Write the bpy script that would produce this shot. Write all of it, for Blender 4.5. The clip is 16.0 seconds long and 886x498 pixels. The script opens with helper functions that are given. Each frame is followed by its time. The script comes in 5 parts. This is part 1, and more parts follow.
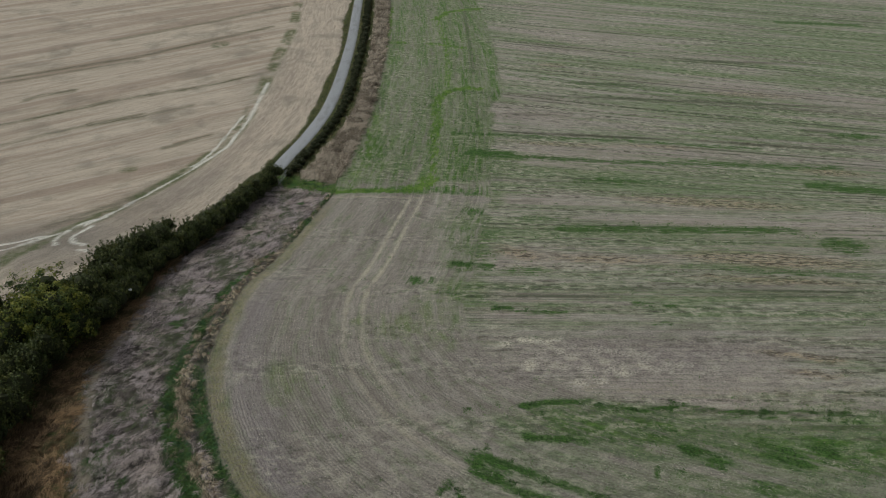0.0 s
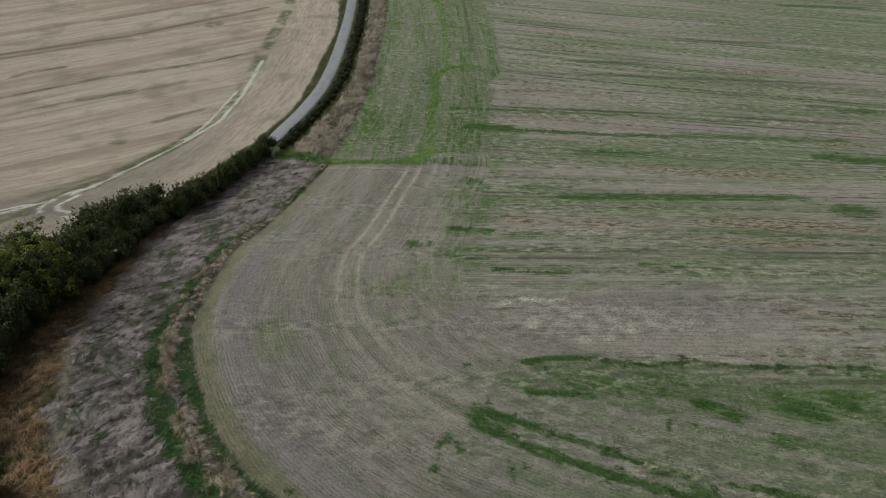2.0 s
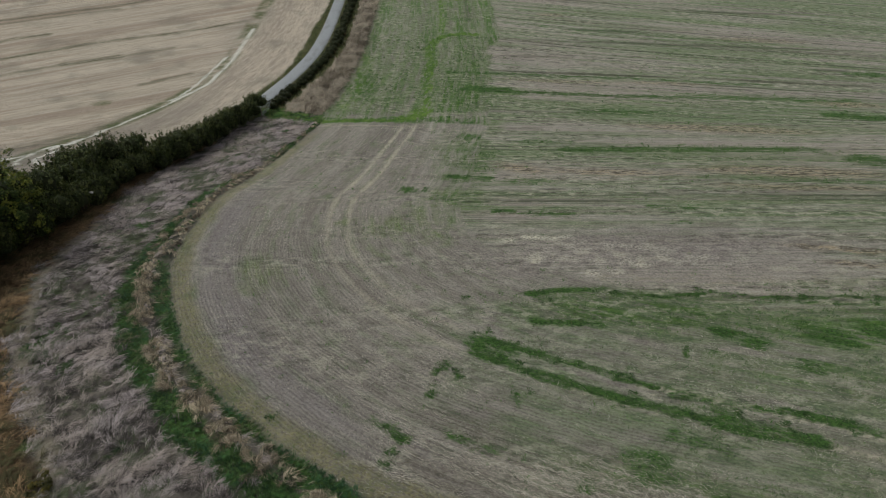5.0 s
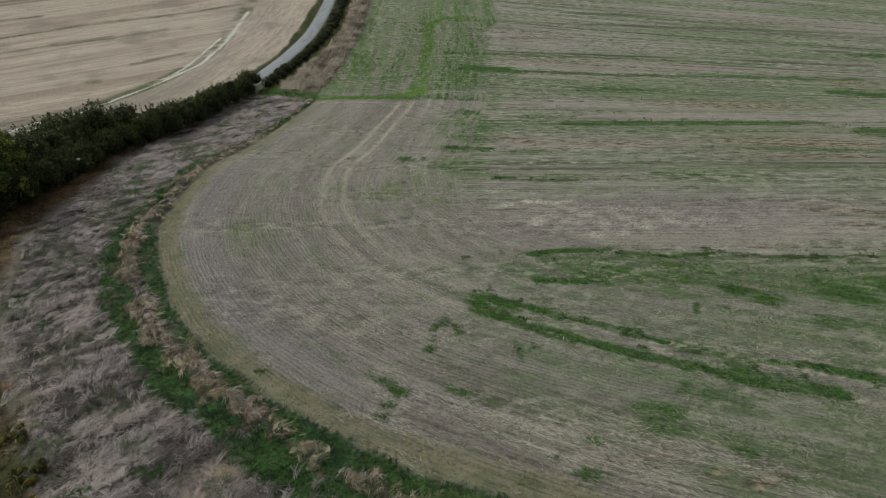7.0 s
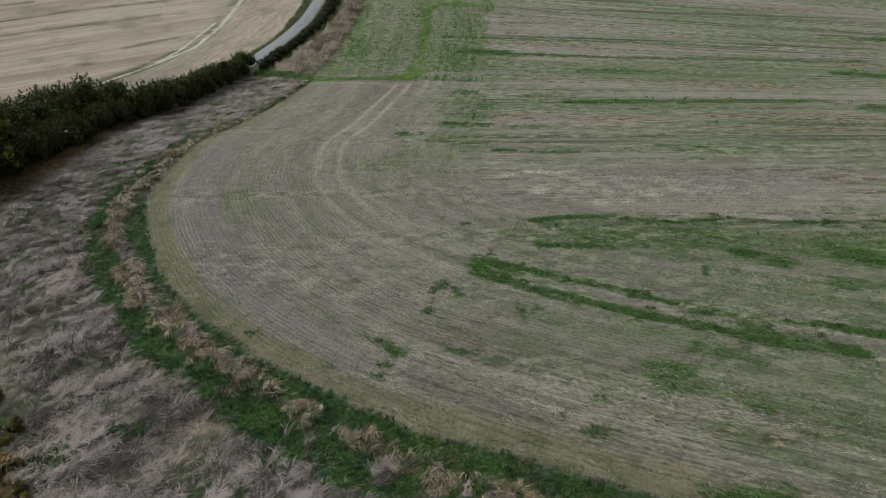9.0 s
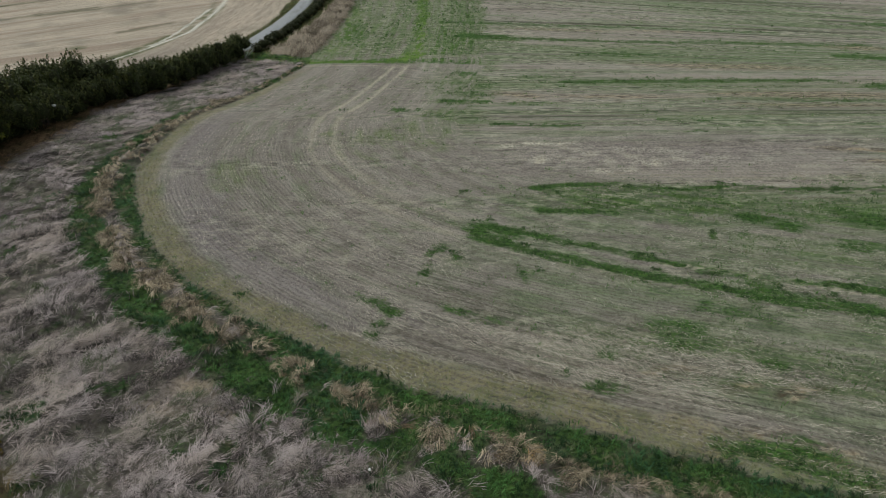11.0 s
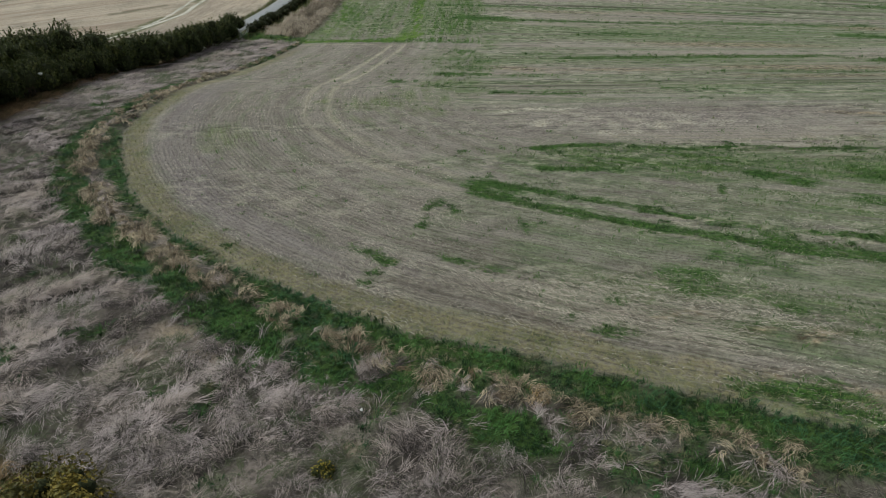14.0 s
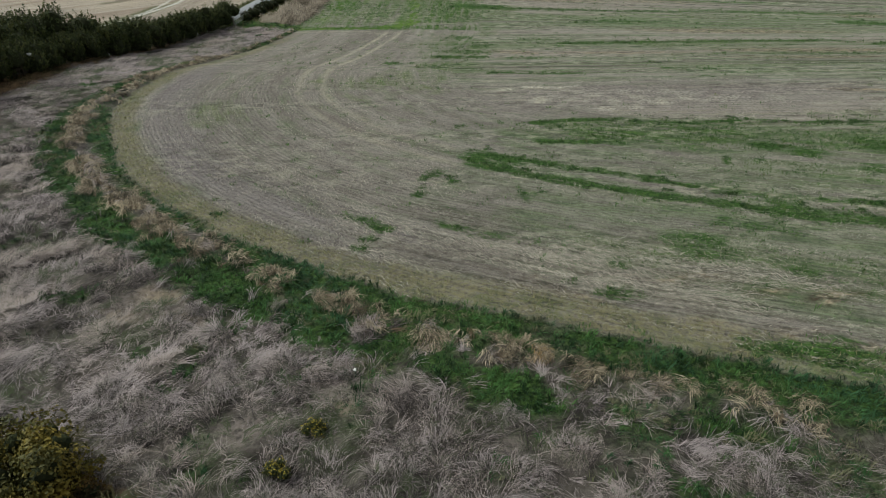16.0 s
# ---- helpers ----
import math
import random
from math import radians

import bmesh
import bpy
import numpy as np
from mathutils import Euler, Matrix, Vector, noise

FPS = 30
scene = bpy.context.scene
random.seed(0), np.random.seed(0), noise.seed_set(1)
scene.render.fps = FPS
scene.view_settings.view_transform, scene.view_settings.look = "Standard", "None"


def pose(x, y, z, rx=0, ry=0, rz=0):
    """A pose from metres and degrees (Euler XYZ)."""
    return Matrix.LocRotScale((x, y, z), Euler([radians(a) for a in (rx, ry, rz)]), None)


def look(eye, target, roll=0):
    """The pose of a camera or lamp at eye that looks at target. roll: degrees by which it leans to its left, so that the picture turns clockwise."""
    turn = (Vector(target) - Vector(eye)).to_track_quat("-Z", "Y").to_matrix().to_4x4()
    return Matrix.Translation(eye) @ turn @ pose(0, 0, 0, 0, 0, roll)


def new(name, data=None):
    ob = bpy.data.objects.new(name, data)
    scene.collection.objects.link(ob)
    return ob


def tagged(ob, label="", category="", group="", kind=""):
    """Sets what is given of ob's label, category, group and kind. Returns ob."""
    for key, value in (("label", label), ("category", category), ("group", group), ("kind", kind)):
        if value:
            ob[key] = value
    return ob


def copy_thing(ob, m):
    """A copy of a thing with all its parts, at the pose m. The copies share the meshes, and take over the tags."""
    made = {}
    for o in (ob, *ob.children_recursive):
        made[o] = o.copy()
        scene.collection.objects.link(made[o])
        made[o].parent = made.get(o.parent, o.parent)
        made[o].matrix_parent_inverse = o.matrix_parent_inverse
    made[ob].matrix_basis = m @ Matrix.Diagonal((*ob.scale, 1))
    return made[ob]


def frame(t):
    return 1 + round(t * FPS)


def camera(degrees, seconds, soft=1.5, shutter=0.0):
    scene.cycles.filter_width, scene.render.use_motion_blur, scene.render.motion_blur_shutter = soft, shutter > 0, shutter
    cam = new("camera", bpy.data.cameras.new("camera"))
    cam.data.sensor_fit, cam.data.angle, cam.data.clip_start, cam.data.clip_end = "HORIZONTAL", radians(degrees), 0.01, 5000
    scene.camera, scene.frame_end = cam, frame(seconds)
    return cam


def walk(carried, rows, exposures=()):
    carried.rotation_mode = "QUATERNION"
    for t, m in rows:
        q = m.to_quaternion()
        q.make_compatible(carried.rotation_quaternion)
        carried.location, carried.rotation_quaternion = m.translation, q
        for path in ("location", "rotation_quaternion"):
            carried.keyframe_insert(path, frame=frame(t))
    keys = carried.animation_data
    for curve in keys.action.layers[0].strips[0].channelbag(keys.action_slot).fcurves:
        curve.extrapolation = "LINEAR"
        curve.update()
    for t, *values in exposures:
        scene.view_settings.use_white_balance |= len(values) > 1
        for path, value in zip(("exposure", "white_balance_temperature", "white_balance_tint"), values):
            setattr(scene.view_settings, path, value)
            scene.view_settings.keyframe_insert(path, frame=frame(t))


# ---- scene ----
cam = camera(68.3, 16.0, soft=1.0)
METRES, EYE, TILT, LEAN, TURN = 27.0, 40.04, -33.57, 0.0, 0.0
ROWS = [
    (0.0, 0.0, 0.0, 0.0, 0.0, 0.0, -0.0),
    (0.5, -0.0013, 0.0274, -0.041, -0.06, -0.0, -0.02),
    (1.0, -0.0025, 0.0545, -0.0822, -0.12, -0.02, -0.03),
    (1.5, -0.0042, 0.0809, -0.1231, -0.19, -0.02, -0.06),
    (2.0, -0.0059, 0.1093, -0.1651, -0.26, -0.02, -0.08),
    (2.5, -0.0067, 0.1369, -0.2073, -0.32, -0.03, -0.08),
    (3.0, -0.0076, 0.1635, -0.2473, -0.39, -0.04, -0.09),
    (3.5, -0.0077, 0.1891, -0.2851, -0.45, -0.05, -0.09),
    (4.0, -0.008, 0.214, -0.3213, -0.51, -0.08, -0.1),
    (4.5, -0.0079, 0.2374, -0.3558, -0.57, -0.06, -0.11),
    (7.0, -0.013, 0.3341, -0.5061, -0.91, -0.07, -0.15),
    (7.5, -0.0139, 0.3512, -0.5304, -0.97, -0.06, -0.14),
    (8.0, -0.0141, 0.3669, -0.5539, -1.03, -0.08, -0.13),
    (8.5, -0.0147, 0.3824, -0.5763, -1.07, -0.08, -0.11),
    (9.0, -0.0154, 0.3985, -0.5978, -1.14, -0.08, -0.12),
    (11.5, -0.0131, 0.4631, -0.699, -1.38, -0.08, -0.08),
    (12.0, -0.0124, 0.474, -0.7159, -1.41, -0.08, -0.07),
    (12.5, -0.0125, 0.4848, -0.7327, -1.44, -0.09, -0.06),
    (13.0, -0.0122, 0.4949, -0.7474, -1.47, -0.08, -0.08),
    (13.5, -0.012, 0.5046, -0.7618, -1.48, -0.1, -0.08),
    (14.0, -0.0117, 0.5139, -0.7757, -1.51, -0.1, -0.08),
    (14.5, -0.0114, 0.5233, -0.7899, -1.56, -0.09, -0.05),
    (15.0, -0.0111, 0.5334, -0.8039, -1.62, -0.1, -0.02),
    (15.5, -0.0109, 0.5439, -0.819, -1.69, -0.09, 0.0),
    (16.0, -0.0109, 0.5527, -0.8328, -1.76, -0.1, 0.03),
]
walk(cam, [(t, pose(0, 0, EYE, TILT, LEAN, TURN) @ pose(METRES * x, METRES * y, METRES * z, 90 + pitch, roll, yaw)) for t, x, y, z, yaw, pitch, roll in ROWS],
     [(0.0, 0.1, 6500, 6.5), (4.0, 0.17, 6500, 6.0), (9.0, 0.25, 6500, 5.0), (16.0, 0.42, 6500, 2.5)])

# ---- light ----
SUN_UP, SUN_FROM = 50.0, 290.0
world = bpy.data.worlds.new("overcast_sky")
scene.world = world
world.use_nodes = True
wn, wl = world.node_tree.nodes, world.node_tree.links
sky = wn.new("ShaderNodeTexSky")
sky.sky_type, sky.sun_disc = "NISHITA", False
sky.sun_elevation, sky.sun_rotation = radians(SUN_UP), radians(SUN_FROM)
sky.air_density, sky.dust_density, sky.ozone_density = 1.0, 4.0, 0.6
grey = wn.new("ShaderNodeHueSaturation")
grey.inputs["Saturation"].default_value = 0.3
wl.new(sky.outputs[0], grey.inputs["Color"])
wl.new(grey.outputs[0], wn["Background"].inputs["Color"])
wn["Background"].inputs["Strength"].default_value = 0.07
sun = new("sun", bpy.data.lights.new("sun", "SUN"))
sun.data.energy, sun.data.angle, sun.data.color = 1.15, radians(12), (0.965, 1.0, 0.94)
sun.matrix_world = look((0, 0, 0), (-math.sin(radians(SUN_FROM)) * math.cos(radians(SUN_UP)),
                                    -math.cos(radians(SUN_FROM)) * math.cos(radians(SUN_UP)), -math.sin(radians(SUN_UP))))


# ---- numbers of the land ----
RNG = np.random.default_rng(7)
LATTICE = RNG.random((256, 256))


def vnoise(x, y, size, shift=0.0):
    """Smooth value noise, 0 to 1, with lumps of about that size in metres."""
    u, v = np.asarray(x) / size + 37.3 + shift, np.asarray(y) / size + 91.7 + shift * 1.7
    i, j = np.floor(u).astype(int), np.floor(v).astype(int)
    a, b = u - i, v - j
    a, b = a * a * (3 - 2 * a), b * b * (3 - 2 * b)
    g = lambda p, q: LATTICE[p % 256, q % 256]
    return (g(i, j) * (1 - a) + g(i + 1, j) * a) * (1 - b) + (g(i, j + 1) * (1 - a) + g(i + 1, j + 1) * a) * b


def fbm(x, y, size, shift=0.0, octaves=3):
    total, amp, norm = 0.0, 1.0, 0.0
    for k in range(octaves):
        total, norm = total + amp * vnoise(x, y, size / 2 ** k, shift + 11.1 * k), norm + amp
        amp *= 0.55
    return total / norm


def combed(x, y, length, width, shift, turn=42.0):
    """Noise drawn out into streaks along one heading."""
    c, s = math.cos(radians(turn)), math.sin(radians(turn))
    u, v = x * c + y * s, y * c - x * s
    v = v + 2.0 * (vnoise(x, y, 9.0, 23) - 0.5)
    return fbm(u * width / length, v, width, shift)


def soft_ramp(y, at, width):
    return width * np.logaddexp(0, (y - at) / width)


def smooth(a, b, v):
    t = np.clip((v - a) / (b - a), 0, 1)
    return t * t * (3 - 2 * t)


def land(x, y):
    """Height of the land: a slope that falls away to a flat valley floor."""
    x, y = np.asarray(x, float), np.asarray(y, float)
    xs = 140 * np.tanh(x / 140)
    ys = np.where(y < 0, 50 * np.tanh(y / 50), np.minimum(y, 300))
    return (-0.19 + 0.0337 * xs - 0.1042 * ys + 0.3696 * soft_ramp(ys, 85, 15)
            - 0.000304 * xs * soft_ramp(ys, 85, 15) - 0.2507 * soft_ramp(ys, 60, 8))


def curve_through(points, step=1.5, most=5):
    """A smooth line (Catmull-Rom) through the points."""
    p = np.array(points, float)
    p = np.vstack([2 * p[0] - p[1], p, 2 * p[-1] - p[-2]])
    out = []
    for a, b, c, d in zip(p, p[1:], p[2:], p[3:]):
        n = int(np.clip(np.linalg.norm(c - b) / step, 2, most))
        for t in np.arange(n) / n:
            out.append(0.5 * (2 * b + (c - a) * t + (2 * a - 5 * b + 4 * c - d) * t ** 2 + (3 * b - 3 * c + d - a) * t ** 3))
    out.append(p[-2])
    return np.array(out)


def along_line(line, x, y):
    """Distance from a line, more than 0 to its left as one goes along it, and the way along it."""
    x, y = np.asarray(x, float), np.asarray(y, float)
    best, sign, way = np.full(x.shape, 1e9), np.ones(x.shape), np.zeros(x.shape)
    gone = 0.0
    for (ax, ay), (bx, by) in zip(line[:-1], line[1:]):
        dx, dy = bx - ax, by - ay
        n = math.hypot(dx, dy)
        t = np.clip(((x - ax) * dx + (y - ay) * dy) / n ** 2, 0, 1)
        d = np.hypot(x - ax - t * dx, y - ay - t * dy)
        near = d < best
        best = np.where(near, d, best)
        sign = np.where(near, np.where(dx * (y - ay) - dy * (x - ax) >= 0, 1.0, -1.0), sign)
        way = np.where(near, gone + t * n, way)
        gone += n
    return best * sign, way


EDGE = curve_through([(-30, 420), (-18.3, 235), (-15.8, 185), (-15.7, 158), (-16.1, 137), (-17.0, 122), (-18.0, 111), (-18.7, 103.7),
                      (-18.9, 97.6), (-20.9, 86.3), (-21.9, 78.8), (-23.0, 71.9), (-24.4, 66), (-24.8, 60.8), (-24.6, 56.3), (-23.8, 48.8),
                      (-21.7, 42), (-18.9, 36.5), (-15.5, 31.3), (-11.1, 26.7), (-6.4, 22.8), (-2.2, 20.1), (2.3, 17.6), (6.2, 15.7),
                      (10.8, 13.8), (16, 11.7), (30, 6.3), (60, -4), (160, -40)])
ROAD = curve_through([(-40, 420), (-29, 235), (-26.6, 196), (-25.7, 171), (-25.5, 153), (-26.0, 138), (-27.9, 124.5), (-29.7, 116), (-31.1, 108.5),
                      (-32.8, 102), (-35.2, 92), (-38.6, 82), (-44.5, 72), (-48.5, 60), (-49.5, 48), (-47.5, 35), (-42, 22), (-33, 10), (-20, 0),
                      (0, -14), (60, -40), (160, -80)])
HEDGE = curve_through([(-29.6, 102.6), (-31.6, 93), (-33.8, 83), (-36, 73), (-36.3, 63), (-36.9, 56), (-38.3, 50), (-38.7, 45),
                       (-38, 40), (-36.4, 34), (-33.5, 27.5), (-29.5, 21.5), (-24, 15), (-17, 9.5), (-10, 5), (0, -1)])
BROWN_EDGE = curve_through([(-33.5, 86), (-36.0, 70), (-35.3, 58), (-35.3, 51), (-34.9, 45), (-32.7, 39.6), (-30.4, 34.4), (-27.4, 29.8),
                            (-23.5, 25), (-19.5, 19.8), (-14, 14.2), (-9.3, 11.9), (-7, 10.2), (-5, 7), (4, 0)])
FARM_TRACK = curve_through([(-60, 300), (-49.2, 234), (-45.1, 201), (-44.2, 176), (-43.2, 151.6), (-42.6, 134.8), (-43.9, 121.8), (-47, 110.1),
                            (-51.3, 99.5), (-55, 90.5), (-58.5, 83), (-61, 74), (-62, 60), (-60, 40)])
CROSSING = curve_through([(-28.5, 103.5), (-24, 101.2), (-19, 99.3), (-13, 98.6), (-6, 98.6), (-1, 98.6), (5.5, 97)])
LOOP_OUT = curve_through([(-54.6, 91), (-57.2, 87), (-58.2, 83.6), (-57.2, 80.6), (-54.5, 78.6), (-51, 77.5)])
LOOP_IN = curve_through([(-54.9, 86.8), (-55.8, 83.8), (-55, 81.2), (-52.6, 80)])
SIDE_TRACK = curve_through([(-95, 70), (-78, 75.5), (-66, 80), (-58.5, 85)])


def field_rows(x, y):
    """Which drilled row of the open field a place lies on: the rows fan out with distance."""
    c = np.array(y, float)
    for _ in range(12):
        turn = np.radians(np.interp(c, [40, 55, 85, 125, 175, 240], [-3, -3, -7, -16, -20, -20]))
        c = 0.5 * c + 0.5 * (y - np.clip(x, -40, 260) * np.tan(turn))
    return c


# green regrowth in the stubble: x, y, half length, half width, turn, strength
GREEN_PATCHES = [(3.3, 34.5, 1.0, 0.75, -20, 1.0), (4.4, 33.6, 0.9, 0.6, -25, 0.9), (20.2, 35.2, 1.0, 0.5, -8, 1.0), (21.8, 34.0, 1.0, 0.5, -15, 0.9), (27.3, 34.7, 1.3, 0.6, -8, 0.9),
                 (28.1, 33.5, 1.1, 0.5, -10, 0.85), (30.9, 35.0, 1.3, 0.6, -8, 0.8), (24.6, 31.3, 1.2, 0.5, 0, 0.6), (0.4, 32.2, 0.5, 0.3, 30, 0.9), (-0.1, 31.7, 0.4, 0.2, 0, 0.8),
                 (1.2, 30.9, 0.25, 0.2, 0, 0.9), (-0.5, 29.2, 0.3, 0.16, -20, 1.0), (16.9, 33.0, 0.18, 0.3, 0, 0.9), (18.9, 33.2, 0.2, 0.16, 0, 0.9), (14.9, 24.6, 1.3, 0.3, -24, 0.7),
                 (11.6, 23.4, 1.0, 0.5, -20, 0.75)]
GREEN_STREAKS = [(14.3, 29.9, 2.4, 0.2, -34, 0.4), (17.4, 26.9, 1.3, 0.3, -24, 0.6), (1.3, 25.4, 1.5, 0.2, -36, 0.5)]
GREEN_WEEDS = [(15.1, 24.7, 1.6, 0.4, -26, 0.65), (11.8, 22.2, 1.2, 0.46, -14, 0.75), (7.7, 21.8, 0.5, 0.3, -16, 0.7), (3.0, 24.4, 0.5, 0.34, -16, 0.55),
               (15.0, 20.7, 0.6, 0.3, -3, 0.65), (7.1, 19.4, 0.7, 0.24, -11, 1.0), (15.2, 24.5, 2.1, 0.41, -13, 0.45), (13.7, 15.1, 1.6, 0.54, -33, 0.75)]
GREEN_NEAR = GREEN_PATCHES + GREEN_STREAKS + GREEN_WEEDS
# regrowth in lines: the points, the half width, the strength
GREEN_LINES = [([(2.5, 33.9), (4.7, 32.1), (8.2, 30.2), (11.5, 28.5), (14.5, 27.1), (17.4, 25.8), (20.3, 24.8), (21.6, 24.3)], 0.46, 1.0),
               ([(17.0, 26.3), (19.5, 25.5), (21.4, 24.7)], 0.55, 0.85), ([(3.0, 35.3), (4.9, 34.4), (7.0, 33.2)], 0.38, 0.95), ([(6.5, 33.5), (8.6, 32.3), (12.0, 30.5), (13.5, 29.6)], 0.32, 0.85),
               ([(14.4, 28.7), (17.9, 27.7), (20.7, 27.0)], 0.3, 0.5), ([(20.3, 27.2), (22.7, 26.3), (25.8, 24.9), (30, 23)], 0.36, 0.95),
               ([(7.1, 41.0), (10.2, 41.5), (12.9, 41.4)], 0.42, 1.0), ([(12.5, 41.4), (15.3, 40.5), (17.5, 40.1), (20.7, 40.4)], 0.24, 0.85),
               ([(20.9, 40.9), (23.1, 40.0), (27.3, 39.5), (31.7, 39.5), (36, 38.8)], 0.2, 0.7), ([(24, 39.2), (30, 38.6), (36, 37.9)], 0.14, 0.5),
               ([(6.9, 37.1), (9.4, 36.9), (11.8, 36.5)], 0.4, 0.75), ([(13.5, 36.8), (17.1, 36.3)], 0.35, 0.5),
               ([(-4.1, 27.4), (-2.7, 26.4), (-2.0, 25.5)], 0.36, 0.9), ([(-2.6, 25.0), (-2.8, 23.8), (-3.2, 23.2)], 0.12, 0.7), ([(4.8, 29.4), (4.9, 28.1)], 0.2, 0.6),
               ([(10.4, 16.2), (11.8, 15.5), (13.2, 14.8), (15, 14.0)], 0.34, 0.8)]
GREEN_FAR_LINES = [([(17.9, 81.4), (26, 80.8), (37.7, 79.4), (49.1, 78.2)], 1.4, 0.72), ([(1.2, 70.4), (4.1, 69.3), (6.5, 69.0)], 0.7, 0.85), ([(5.8, 57.8), (7.4, 57.6)], 0.4, 1.0),
                   ([(8, 57.1), (13.6, 56.6)], 0.2, 0.7), ([(21.5, 57.8), (26.1, 56.9)], 0.32, 0.8), ([(22.6, 53.6), (24.0, 53.2)], 0.2, 0.7), ([(61.7, 96.4), (71.8, 93.3), (84, 91)], 1.6, 1.0),
                   ([(6.1, 115.1), (9, 114.2), (12.5, 113.4)], 1.8, 1.0), ([(12, 113.2), (24, 110.6), (44, 107.6), (70, 104)], 0.9, 0.75), ([(105, 209.3), (128, 206)], 1.6, 0.9),
                   ([(1.9, 125.2), (5.3, 124.5), (13.3, 123.5), (24.4, 121.2), (37.4, 119.0), (60, 114)], 0.65, 0.6), ([(5.8, 96.2), (1, 97.4), (-2.5, 99.2)], 0.6, 0.5)]
# bright young grass: the way from the gate and the turning paths beyond it
VIVID_LINES = [([(-28.4, 104), (-25, 102.9), (-22.3, 101.9)], 1.5, 0.9), ([(-23, 102), (-18.7, 98.7), (-14, 99.2), (-8.1, 98.6), (-5, 99.6)], 0.75, 1.0),
               ([(-5.5, 99.2), (-3.4, 100.6), (-2.4, 103.4)], 1.5, 0.9), ([(-2.4, 103.2), (-1.7, 112.9), (-1.8, 123.9)], 1.0, 0.45),
               ([(-1.8, 123.9), (-1.1, 131.4), (-1.5, 141.2), (-0.6, 146.4)], 1.1, 0.6), ([(-0.9, 145.6), (1.5, 149.6), (4.9, 151.0), (8.9, 150.8)], 0.9, 1.0),
               ([(0.8, 148.1), (1.1, 161.8), (1.0, 185.1), (-0.3, 196.0), (-2.2, 213.1)], 0.9, 0.35), ([(-2.4, 211), (1.1, 219.5), (6.7, 222.9), (12.4, 224.5)], 1.1, 0.9),
               ([(-15.2, 187.9), (-10, 187.2)], 0.7, 0.6), ([(-3.8, 186.7), (1.0, 185.1), (5.7, 182.5)], 0.8, 0.7), ([(-16.2, 178), (-16.2, 200), (-17, 225)], 0.5, 0.7),
               ([(-12.5, 104), (-11.5, 112), (-10.5, 124)], 2.2, 0.16), ([(-16.5, 101), (-15.5, 108), (-14.8, 120), (-14.3, 135)], 1.8, 0.24)]
PATH_LINES = [([(7.8, 142.5), (7.2, 127.9)], 0.35, 0.5), ([(7.0, 221.4), (7.5, 179.9), (7.7, 161.6)], 0.5, 0.55), ([(-7, 72.6), (-4, 71.2), (-1.8, 70.6), (1.5, 70.2)], 0.3, 0.4)]
BORDER_LINES = [([(-17.8, 96.8), (-11.8, 96.4), (-6, 95.6), (-4, 95.5)], 0.3, 0.6)]
# wheel marks in the pale field beyond the lane
LEFT_LINES = [([(-120, 155), (-111.4, 160.5), (-98.3, 167.4), (-83.1, 175.7), (-68.5, 188.2), (-52.2, 202.7)], 1.02, 0.86), ([(-109.8, 157.5), (-96.4, 165.0), (-81, 173.4)], 0.85, 0.69),
              ([(-110, 125), (-96.2, 133.0), (-90.5, 136.4), (-77.0, 146.2), (-59.5, 153.8), (-46.4, 162.3)], 0.85, 1.00), ([(-90.4, 122.7), (-85.5, 126.6), (-76.3, 132.7)], 0.77, 0.69),
              ([(-76.3, 132.7), (-67.0, 137.2)], 1.27, 1.00), ([(-67, 137.2), (-57.4, 142.6)], 0.77, 0.69), ([(-97.8, 146.8), (-95.9, 149.4), (-89.3, 152.8)], 0.94, 0.98),
              ([(-56.0, 120.4), (-48.6, 126.1)], 0.85, 0.69), ([(-62, 87.5), (-58.8, 90.7), (-56.4, 93.5), (-52.3, 99.5), (-48.5, 108)], 1.36, 0.69), ([(-95, 190), (-70, 209), (-52, 226)], 1.19, 0.69)]
LEFT_PALE = [([(-95, 99), (-81.2, 106.7), (-68.8, 113.6), (-55.5, 122.2)], 0.7, 0.8), ([(-82.4, 105.6), (-69.8, 112.2)], 0.5, 0.6), ([(-100, 112), (-80, 122.5), (-62, 132)], 1.2, 0.45)]
CHALK_LINES = [([(-70, 75), (-62.8, 79.1), (-59.3, 84.2)], 0.3, 0.7), ([(-56.1, 87.3), (-54, 92.5)], 0.35, 0.9), ([(-54, 92.5), (-51.8, 98.3), (-47.0, 110.1)], 0.26, 0.85),
               ([(-47.0, 110.1), (-43.3, 119.8), (-42.3, 134.1)], 0.34, 1.0), ([(-42.3, 134.1), (-42.7, 146.2), (-43, 156)], 0.45, 0.7), ([(-47.6, 111.2), (-46.7, 112.6), (-45.5, 117.8), (-44.9, 125.4), (-44.1, 136.4)], 0.28, 0.75)]
GREEN_MID = [(53.3, 72.5, 2.1, 1.9, -22, 0.9), (14.5, 85.9, 3.6, 0.7, -5, 0.55),
             (10.5, 67.3, 2.3, 0.6, -5, 0.55), (11.4, 56.5, 2.0, 0.4, -12, 0.65),
             (41.8, 64.9, 8.2, 0.65, -11, 0.4), (4.9, 88.8, 1.5, 0.84, -33, 0.7), (-3, 65.2, 1.2, 0.7, 0, 0.8)]
